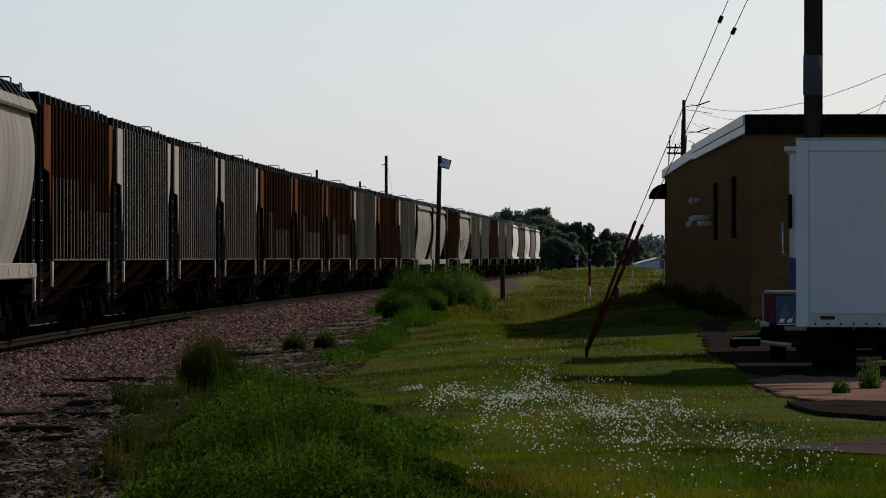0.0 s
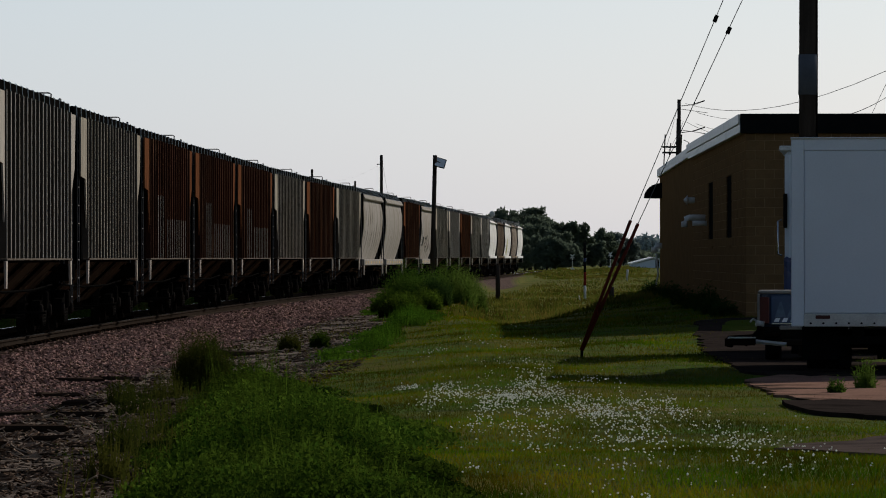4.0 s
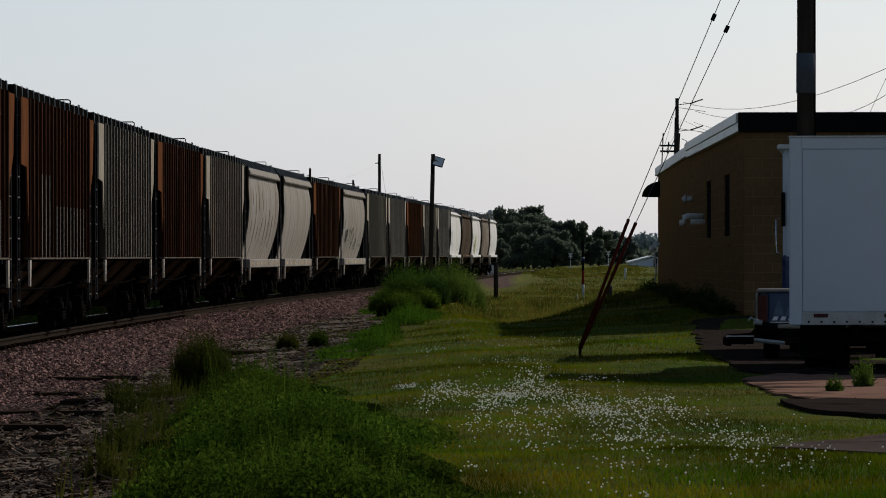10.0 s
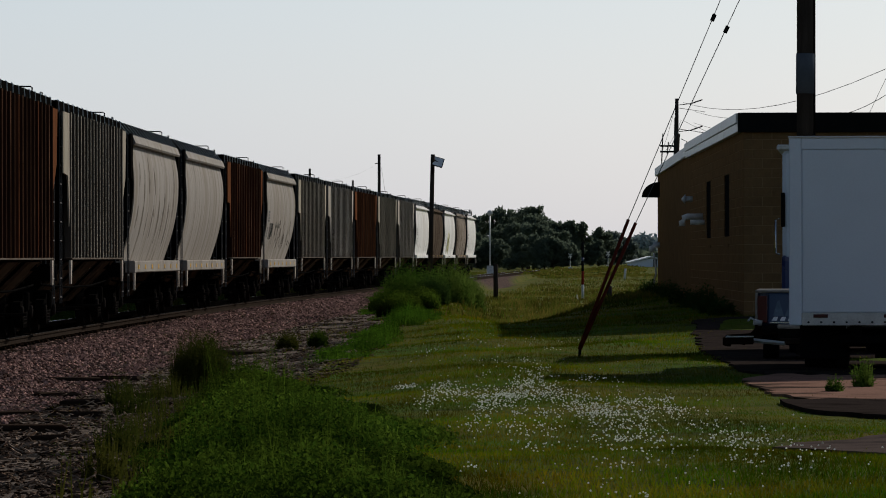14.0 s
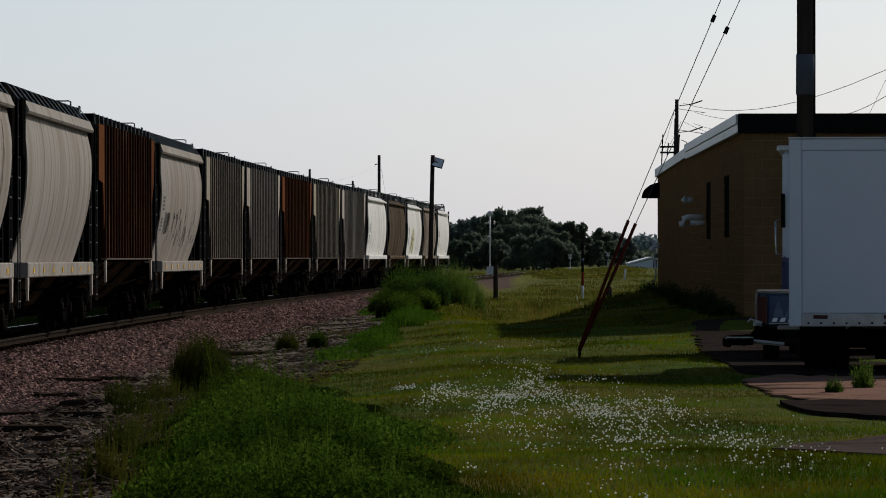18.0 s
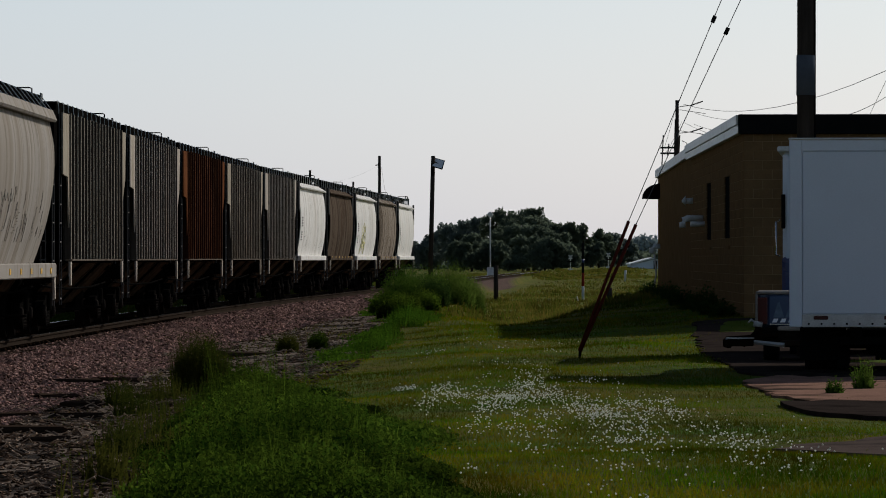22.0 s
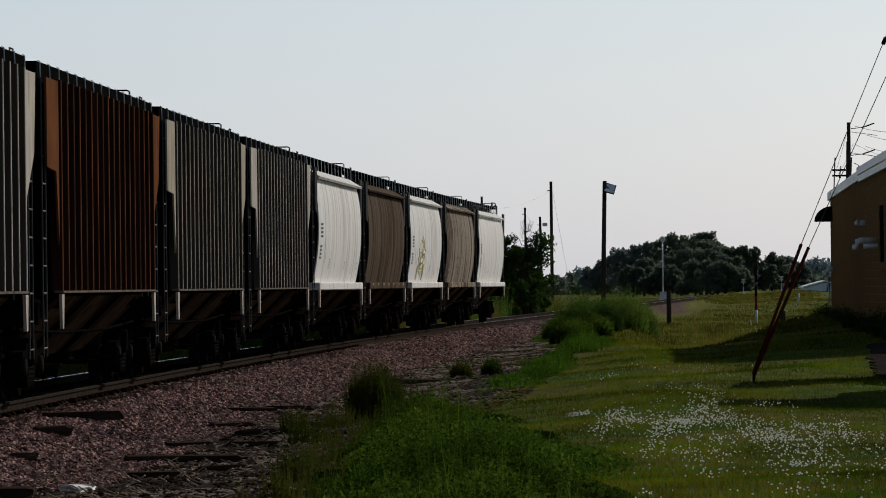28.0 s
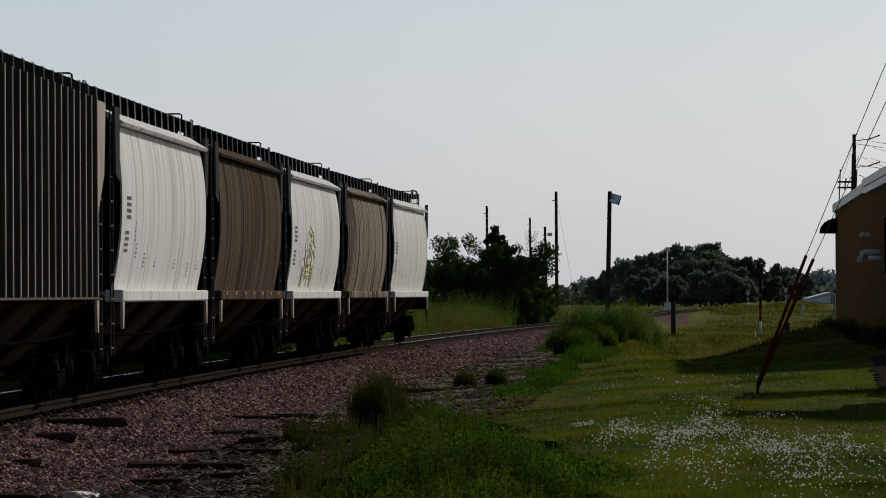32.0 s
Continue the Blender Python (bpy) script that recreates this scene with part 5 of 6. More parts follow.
        faces.extend([tuple(i + k for i in f) for f in quads])
    tagged(soup("wood_splinters", verts, faces, M_PALEWOOD), "weathered pale wood splinters scattered on dirt", "splinters", kind="stuff")
    # broken ties and planks, one by one
    rng = random.Random(17)
    logs = [(-7.15, 70.2, 1.0, 14), (-6.95, 64.5, 0.42, 20), (-6.0, 50.2, 0.75, 5), (-5.35, 52, 0.45, 70), (-4.9, 55.5, 0.5, 8), (-5.0, 60.5, 1.3, 5), (-5.9, 84, 0.9, 12), (-5.3, 85, 0.8, 8), (-4.6, 66, 0.7, -5), (-5.5, 75, 0.6, 15),
            (-4.4, 58, 0.5, 10), (-5.4, 66, 0.5, 25), (-4.2, 90, 0.7, 5), (-4.0, 96, 0.6, 10), (-3.9, 104, 0.8, 8), (-4.9, 110, 0.9, 3), (-4.8, 70, 0.55, -8), (-5.2, 47.5, 0.5, 12), (-6.6, 58, 0.3, 40), (-4.5, 76, 0.6, 4)]
    for k, (x, y, ln, turn) in enumerate(logs):
        b = box(-ln / 2, ln / 2, -0.09, 0.09, -0.03, 0.09 if k < 3 else 0.05, bevel=0.015)
        for v in b.verts:
            v.co += Vector((rng.uniform(-0.06, 0.06), rng.uniform(-0.03, 0.03), rng.uniform(-0.02, 0.02)))
        pale = k in (3,)
        lg = part("broken_plank", b, M_DUCT if pale else M_TIE)
        lg.matrix_world = pose(x, y, ground_z(x, y) + 0.02, 0, 0, turn)
        tagged(lg, "splintered pale piece of old timber on rubble" if pale else "rotten black piece of railway tie on gravel", "timber", "scattered old timber")


def build_scrap():
    sc = part("plastic_scrap", box(-0.11, 0.11, -0.06, 0.06, 0.0, 0.06, bevel=0.02), M_GREEN_SCRAP)
    sc.matrix_world = pose(-5.75, 84.0, ground_z(-5.75, 84.0), 0, 8, 20)
    tagged(sc, "crumpled green plastic scrap lying on gravel", "scrap")


def on_slab(x, y):
    return (x > max(3.85, 3.85 + (y - 66) * 0.028) + 0.10 * math.sin(y * 1.7) and 62.6 < y < 110) or (x > 3.78 + 0.08 * math.sin(y * 2.3) and 52.0 < y < 62.6) or (x > 2.78 + 0.2 * math.sin(y * 2) + (44.8 - y) * 0.1 and 42.4 < y < 46.1)


# ---- the block building ----
WALL_SLOPE = 0.0101


def build_house():
    house = new("block_building")
    zt, zb = 4.63, 0.10
    x0, y0 = 6.42, 112.0
    ang = -math.degrees(math.atan(WALL_SLOPE))
    house.matrix_world = pose(x0, y0, 0, 0, 0, ang)
    # local: x to the right along the front, y away along the long side
    course = 0.203
    n = 21
    part("core_wall", box(0.06, 16.0, 0.06, 30.7, zb - 0.3, 4.55), M_MORTAR, house)
    wins = [(6.9, 9.6), (17.2, 20.0)]
    part("joint_fill", box(0.06, 16.0, 0.007, 0.06, zb - 0.3, 4.5), M_MORTAR, house)
    for a, b in ((0.06, 6.9), (9.6, 17.2), (20.0, 30.7)):
        part("joint_fill", box(0.007, 0.06, a, b, zb - 0.3, 4.5), M_MORTAR, house)
    for a, b in wins:
        part("joint_fill", box(0.007, 0.06, a, b, zb - 0.3, 1.84), M_MORTAR, house)
        part("joint_fill", box(0.007, 0.06, a, b, 3.44, 4.5), M_MORTAR, house)
    blk = {}
    for c in range(n):
        z = zb - 0.1 + c * course
        for i in range(9):
            off = 0.0 if c % 2 else -0.2
            a, b = max(0.0, off + i * 0.406), off + (i + 1) * 0.406 - 0.011
            key = (round(b - a, 3))
            if key not in blk:
                blk[key] = shared("block", box(0, b - a, 0, 0.19, 0, course - 0.010, bevel=0.004), M_BLOCK)
            part("block", blk[key], None, house).location = (a, 0.0, z)
        cuts = [0.2]
        for w0, w1 in wins:
            if 1.95 - 0.1 < z < 3.43 - 0.1:
                cuts += [w0, w1]
        cuts.append(30.75)
        for a, b in zip(cuts[::2], cuts[1::2]):
            part("block_course", box(0.0, 0.19, a, b, z, z + course - 0.010, bevel=0.004), M_BLOCK, house)
    for w0, w1 in wins:
        wi = part("window", box(0.028, 0.058, w0, w1, 1.85, 3.43), M_FASCIA, house, "dark narrow window set deep in the wall")
        part("sill", box(-0.02, 0.06, w0, w1, 1.78, 1.85), M_BLOCK, wi)
    part("fascia", box(-0.12, 16.1, -0.12, 0.02, 4.21, 4.63, bevel=0.01), M_FASCIA, house, "black metal roof fascia")
    for i in range(10):
        part("flashing", box(-0.13, 0.02, 0.03 + i * 3.07, 0.03 + (i + 1) * 3.07 - 0.012, 4.23, 4.41, bevel=0.006), M_FLASH, house, "weathered white metal roof edging")
        part("flashing", box(-0.165, 0.02, 0.03 + i * 3.07, 0.03 + (i + 1) * 3.07 - 0.012, 4.414, 4.62, bevel=0.006), M_FLASH, house, "weathered white metal roof edging")
    part("roof", box(0.0, 16.0, 0.0, 30.7, 4.555, 4.60), M_ROOF, house)
    part("wall_lamp", box(0.9, 1.2, -0.42, 0.0, 2.95, 3.08, bevel=0.03), M_FASCIA, house, "dark wall lamp over the side of the front")
    # far wing, rendered smooth and set back a little
    wing = new("rendered_wing")
    wing.matrix_world = pose(6.76, 142.9, 0, 0, 0, -math.degrees(math.atan(0.0172)))
    part("wall", box(0.05, 15, 0.0, 38.2, -0.2, 4.4), mat("tan_render", (0.225, 0.135, 0.07), 0.85, var=0.12, scale=0.6, fine=20), wing)
    part("front_wall", box(0.0, 0.05, 0.05, 38.2, -0.2, 4.35), M_BLOCK, wing)
    for i in range(8):
        part("flashing", box(-0.10, 0.06, i * 4.77, (i + 1) * 4.77 - 0.02, 4.32, 4.60, bevel=0.012), M_FLASH, wing)
    part("roof", box(0.06, 15, 0, 38.2, 4.40, 4.56), M_ROOF, wing)
    # dark half-dome awning
    aw = bmesh.new()
    rings = []
    for i in range(7):
        a = i / 6 * math.pi / 2
        rings.append([aw.verts.new((-0.60 * math.sin(a) * math.sin(k / 8 * math.pi), 36.0 - 0.9 * math.cos(k / 8 * math.pi), 3.58 + 0.52 * math.cos(a))) for k in range(9)])
    for p, q in zip(rings, rings[1:]):
        for k in range(8):
            aw.faces.new((p[k], p[k + 1], q[k + 1], q[k]))
    bmesh.ops.solidify(aw, geom=aw.faces[:], thickness=0.04)
    part("awning", aw, M_FASCIA, wing, "black domed awning")
    tagged(wing, "smooth tan rendered wing with pale roof edging", "building", kind="structure")
    tagged(house, "tan painted concrete block building with black fascia", "building", kind="structure")

    def pipe(points, r, label, cap=False):
        p = part("vent_pipe", tube(points, r, None, 10), M_DUCT)
        if cap:
            part("vent_cap", tube([points[-1], (points[-1][0] - 0.10, points[-1][1], points[-1][2])], r * 1.7, None, 10, 0.02), M_DUCT, p)
        tagged(p, label, "vent pipe", "vent pipes on the wall")
    wx = lambda y: 6.42 + WALL_SLOPE * (y - 112)
    pipe([(wx(134) + 0.05, 134, 2.58), (wx(134) - 0.40, 134, 2.58), (wx(134) - 0.50, 134, 2.54), (wx(134) - 0.53, 134, 2.47), (wx(134) - 0.53, 134, 2.34)], 0.085, "galvanised elbow vent pipe out of the block wall")
    pipe([(wx(133) + 0.05, 133, 2.43), (wx(133) - 0.36, 133, 2.43)], 0.07, "short galvanised vent pipe out of the block wall")
    pipe([(wx(141) + 0.05, 141, 3.10), (wx(141) - 0.20, 141, 3.10)], 0.085, "capped galvanised vent high on the block wall", True)
    wy = 6.76 + 0.0172 * (178 - 142.9)
    pipe([(wy + 0.05, 178, 1.96), (wy - 0.22, 178, 1.96), (wy - 0.28, 178, 1.9), (wy - 0.29, 178, 1.72)], 0.10, "galvanised elbow vent at the far corner")
    dp = part("downpipe", tube([(wy - 0.12, 180, 1.7), (wy - 0.05, 180, 1.0), (wy - 0.22, 180, 0.2)], 0.035, None, 6), M_DUCT)
    tagged(dp, "thin grey pipe down the wall's end", "pipe")


# ---- vehicles by the building ----


def wheel_at(parent, x, y, r=0.4, w=0.22):
    z = r
    t = part("wheel", lathe([(r * 0.62, -w / 2), (r * 0.95, -w / 2), (r, -w / 2 + 0.03), (r, w / 2 - 0.03), (r * 0.95, w / 2), (r * 0.62, w / 2)], 20), M_RUBBER, parent)
    t.location = (x, y, z)
    h = part("rim", lathe([(0.05, -w / 2 - 0.01), (r * 0.6, -w / 2 + 0.04), (r * 0.6, w / 2 - 0.04), (0.05, w / 2 + 0.01)], 14), M_DUCT, t)
    return t


def build_box_truck():
    k = new("box_truck")
    k.rotation_euler = (0, 0, radians(-4.4))
    k.location = (4.78, 72.5, ground_z(5.5, 73.5))
    k.scale = (1.115, 1, 1)
    g = -k.location.z
    zb, zt = g + 0.616, g + 3.203
    part("box_body", box(0.03, 2.52, 0.05, 3.6, zb + 0.1, zt - 0.03, bevel=0.015), M_TRUCKBOX, k)
    part("corner_post", box(0.0, 0.155, 0.0, 0.06, zb, zt, bevel=0.012), M_TRUCKBOX, k)
    part("corner_post", box(2.40, 2.555, 0.0, 0.06, zb, zt, bevel=0.012), M_TRUCKBOX, k)
    part("header", box(0.155, 2.40, 0.005, 0.06, zt - 0.16, zt, bevel=0.01), M_TRUCKBOX, k)
    part("top_cap", box(-0.01, 2.565, -0.02, 3.62, zt, zt + 0.025, bevel=0.008), M_FLASH, k)
    for a, b in ((0.165, 1.20), (1.212, 2.39)):
        part("rear_door", box(a, b, 0.012, 0.05, zb + 0.185, zt - 0.165, bevel=0.006), M_TRUCKBOX, k)
    part("rear_sill", box(0.155, 2.40, 0.0, 0.07, zb, zb + 0.175, bevel=0.008), M_DUCT, k, "worn grey steel rear sill")
    for x in (0.30, 1.17, 1.95):
        part("marker_lamp", box(x, x + 0.18, -0.012, 0.0, zb + 0.105, zb + 0.155, bevel=0.005), M_REDLENS, k, "dark red marker lamp")
    for i in range(14):
        part("bolt", tube([(0.24 + i * 0.157, -0.012, zb + 0.045), (0.24 + i * 0.157, 0.0, zb + 0.045)], 0.016, None, 6), M_RUBBER, k)
    part("frame_beam", box(0.75, 0.9, 0.1, 5.4, zb - 0.22, zb), M_DARK, k)
    part("frame_beam", box(1.65, 1.8, 0.1, 5.4, zb - 0.22, zb), M_DARK, k)
    part("under_guard", box(0.5, 2.1, 0.06, 0.16, zb - 0.25, zb - 0.13, bevel=0.01), M_DARK, k)
    part("mud_flap", box(0.12, 0.62, 1.3, 1.32, zb - 0.48, zb), M_RUBBER, k)
    part("mud_flap", box(1.95, 2.45, 1.3, 1.32, zb - 0.48, zb), M_RUBBER, k)
    part("axle_casing", tube([(0.5, 1.9, g + 0.42), (2.05, 1.9, g + 0.42)], 0.13, None, 8), M_DARK, k)
    # dark boxes added to keep lit ground from showing under the truck
    part("spare_tyre_rack", box(0.95, 1.6, 0.5, 1.3, g + 0.22, g + 0.55, bevel=0.06), M_DARK, k)
    part("fuel_tank", box(0.15, 0.7, 2.5, 3.5, g + 0.2, g + 0.65, bevel=0.08), M_DARK, k)
    part("battery_box", box(1.85, 2.4, 2.5, 3.4, g + 0.2, g + 0.65, bevel=0.05), M_DARK, k)
    for x in (0.30, 0.56, 2.0, 2.26):
        wheel_at(k, x, 1.9, 0.42, 0.24)
    part("cab", box(0.35, 2.35, 3.75, 5.5, g + 0.55, g + 2.3, bevel=0.12), M_TRUCKBOX, k)
    wheel_at(k, 0.5, 4.8, 0.42, 0.24)
    wheel_at(k, 2.15, 4.8, 0.42, 0.24)
    tagged(k, "white box truck with closed rear doors on rough ground", "truck")


def build_pickup():
    y = 80.3
    x = 4.78
    p = new("pickup_bed_trailer")
    p.rotation_euler = (0, 0, radians(-4.4))
    p.location = (x, y, ground_z(5.6, 81))
    p.scale = (1.115, 1, 1)
    g = -p.location.z
    part("bed", box(0.02, 1.95, 0.08, 2.4, g + 0.510, g + 1.046, bevel=0.04), M_BLUE, p)
    part("tailgate", box(0.17, 1.80, 0.0, 0.08, g + 0.533, g + 1.001, bevel=0.02), M_BLUE, p, "blue tailgate with pale lettering bars")
    part("bed_rail", box(0.0, 1.97, 0.0, 2.4, g + 1.015, g + 1.062, bevel=0.015), M_BAR, p, "white cap rail of the bed")
    part("side_post", box(-0.005, 0.03, -0.01, 0.1, g + 0.56, g + 1.015, bevel=0.008), M_BAR, p)
    part("tail_lamp", box(0.02, 0.16, -0.012, 0.05, g + 0.555, g + 0.967, bevel=0.015), M_REDLENS, p)
    # pale painted peaks across the gate, with a row of plain bars for the lettering
    for i in range(7):
        a = 0.24 + i * 0.16
        top = (0.90, 0.83, 0.93, 0.86, 0.91, 0.82, 0.89)[i]
        part("painted_peak", prism([(a, g + 0.66), (a + 0.15, g + 0.66), (a + 0.085, g + top), (a + 0.06, g + top - 0.02)], -0.004, 0.0), M_PEAK, p, "pale blue painted peak")
    for i in range(6):
        part("lettering", prism([(0.22 + i * 0.11, g + 0.585), (0.29 + i * 0.11, g + 0.585), (0.31 + i * 0.11, g + 0.645), (0.25 + i * 0.11, g + 0.645)], -0.006, 0.0), M_TRUCKBOX, p)
    part("trim", box(0.2, 1.78, -0.008, 0.0, g + 0.549, g + 0.566), M_CHROME, p)
    part("bumper", box(0.05, 1.9, -0.18, 0.02, g + 0.287, g + 0.510, bevel=0.04), M_DARK, p, "dented dark bumper")
    part("step_pad", box(0.30, 1.25, -0.22, 0.0, g + 0.465, g + 0.53, bevel=0.015), M_BAR, p, "pale step pad")
    part("frame_beam", box(0.4, 1.5, 0.1, 3.5, g + 0.209, g + 0.488), M_DARK, p)
    for wx in (0.2, 1.75):
        for wy in (1.3,):
            wheel_at(p, wx, wy, 0.38, 0.22)
    tagged(p, "blue and white pickup-bed trailer with its tailgate shut", "trailer")
    # tall white and blue van further in
    v = new("van")
    v.rotation_euler = (0, 0, radians(-4.6))
    v.location = (5.576, 86.2, ground_z(6.5, 87))
    v.scale = (1.124, 1, 1)
    g = -v.location.z
    part("body", box(0.0, 2.0, 0.0, 5.0, g + 0.817, g + 3.312, bevel=0.06), M_TRUCKBOX, v)
    part("lower_body", box(-0.01, 2.01, -0.01, 5.0, g + 0.367, g + 1.603, bevel=0.05), M_VANBLUE, v, "blue lower panels")
    part("gutter", box(-0.08, 2.05, -0.05, 5.05, g + 3.312, g + 3.402, bevel=0.02), M_FLASH, v)
    part("mirror", box(-0.02, 0.04, -0.06, 0.0, g + 2.053, g + 2.615, bevel=0.01), M_FASCIA, v)
    part("handle", tube([(-0.04, -0.03, g + 1.603), (-0.1, -0.05, g + 1.626), (-0.1, -0.05, g + 2.165), (-0.04, -0.03, g + 2.188)], 0.018, None, 6), M_CHROME, v)
    for wx in (0.2, 1.8):
        for wy in (0.9, 4.0):
            wheel_at(v, wx, wy, 0.4, 0.22)
    tagged(v, "white van with blue lower panels behind the truck", "van")
    # trailer tongue and winch
    t = new("small_trailer")
    t.location = (4.02, 74.5, ground_z(4.2, 74.5))
    g = -t.location.z
    part("tongue", tube([(0.0, 0, g + 0.42), (0.75, 0.4, g + 0.46)], 0.04, None, 4), M_RUST, t)
    part("tongue", tube([(0.0, 0, g + 0.42), (0.8, -0.4, g + 0.34)], 0.03, None, 4), M_DUCT, t)
    part("crossbar", box(-0.02, 0.36, -0.5, -0.42, g + 0.33, g + 0.43, bevel=0.015), M_RUST, t)
    part("side_rail", box(-0.02, 0.05, -0.42, 0.6, g + 0.30, g + 0.42, bevel=0.015), M_RUST, t)
    part("bar_top", box(-0.02, 0.36, -0.52, -0.44, g + 0.432, g + 0.45), M_DUCT, t)
    part("brace", tube([(0.22, -0.45, g + 0.34), (0.48, -0.1, g + 0.60)], 0.03, None, 5), M_RUST, t)
    part("winch", tube([(0.38, -0.12, g + 0.64), (0.50, -0.12, g + 0.62)], 0.045, None, 10), M_DUCT, t)
    part("winch_handle", tube([(0.44, -0.14, g + 0.64), (0.34, -0.16, g + 0.70), (0.30, -0.2, g + 0.66)], 0.014, None, 5), M_DUCT, t)
    part("winch_post", box(0.40, 0.50, -0.15, -0.05, g + 0.4, g + 0.66), M_RUST, t)
    part("deck", box(0.8, 2.4, -0.6, 0.6, g + 0.34, g + 0.40), M_TIE, t)
    wheel_at(t, 1.6, -0.65, 0.26, 0.16)
    wheel_at(t, 1.6, 0.65, 0.26, 0.16)
    tagged(t, "small rusty utility trailer with its tongue raised", "trailer")


def build_slabs():
    rng = random.Random(2)
    # the two dark yard pieces carry the shade over them in their colour
    pads = (("concrete_pad", M_CONC, [(3.85, 58.6), (4.2, 58.0), (4.6, 57.6), (5.3, 57.8), (6.0, 57.4), (9, 57.4), (9, 71.5), (5.2, 71.6), (4.5, 72.0), (4.1, 70.8), (3.95, 68.0), (3.9, 63.4)]),
            ("asphalt_yard", M_ASPH_SHADED, [(4.2, 72.2), (9, 71.8), (16, 71.8), (16, 111), (5.3, 110), (4.95, 104), (4.75, 97), (4.5, 91), (4.35, 86), (4.25, 80), (4.15, 76), (4.1, 74)]),
            ("dirt_yard", M_ASPH_SHADED, [(3.75, 57.6), (3.78, 56), (3.85, 54.5), (4.05, 53.0), (4.4, 52), (6.6, 51.8), (6.6, 57.2), (5.5, 57.5), (4.8, 57.4), (4.2, 57.6)]),
            ("asphalt_patch", M_OLDPAVE, [(2.72, 43.7), (2.9, 43.2), (3.1, 43.0), (3.3, 42.6), (4.0, 42.4), (6.3, 42.4), (6.3, 46.0), (3.8, 46.1), (3.5, 45.7), (3.1, 45.4), (3.0, 44.8), (2.8, 44.4)]))
    for nm, surface, pts in pads:
        b = bmesh.new()
        ragged = []
        for (xa, ya), (xb, yb) in zip(pts, pts[1:] + pts[:1]):
            m = max(1, int(math.hypot(xb - xa, (yb - ya) * 0.4) / 0.22)) if min(xa, xb) < 6.3 else 1
            ragged += [(xa + (xb - xa) * i / m, ya + (yb - ya) * i / m) for i in range(m)]
        top = []
        for x, y in ragged:
            x, y = x + rng.uniform(-0.09, 0.09), y + rng.uniform(-0.22, 0.22)
            top.append(b.verts.new((x, y, ground_z(x, y) + (0.05 if nm == "dirt_yard" else 0.03))))
        low = [b.verts.new((v.co.x, v.co.y, v.co.z - 0.3)) for v in top]
        b.faces.new(top)
        bmesh.ops.triangulate(b, faces=b.faces[:])
        for i in range(len(top)):
            b.faces.new((top[i], low[i], low[(i + 1) % len(top)], top[(i + 1) % len(top)]))
        bmesh.ops.recalc_face_normals(b, faces=b.faces[:])
        tagged(part(nm, b, surface), "cracked pad of old paving and dirt with broken edges", "pavement", kind="structure")


# ---- poles, wires and posts ----


def pole(name, x, y, top, r, label, lean=(0, 0), r_top=None):
    gz = ground_z(x, y)
    p = new(name)
    p.location = (x, y, gz)
    part("shaft", tube([(0, 0, -0.3), (lean[0], lean[1], top - gz)], r, None, 10, r_top or r * 0.8), M_POLE, p)
    tagged(p, label, "pole", "poles")
    return p


def sagging(name, a, b, sag, r, label):
    pts = []
    for i in range(13):
        f = i / 12
        q = Vector(a).lerp(Vector(b), f)
        pts.append((q.x, q.y, q.z - sag * 4 * f * (1 - f)))
    return tagged(part(name, tube(pts, r, None, 4), M_WIRE), label, "wire", "overhead wires")


def at(px, py, d):
    """A place d metres out along one line of sight from the eye."""
    return Vector(((px - 784) / 9300 * d, d, EYE + (457 - py) / 9300 * d))


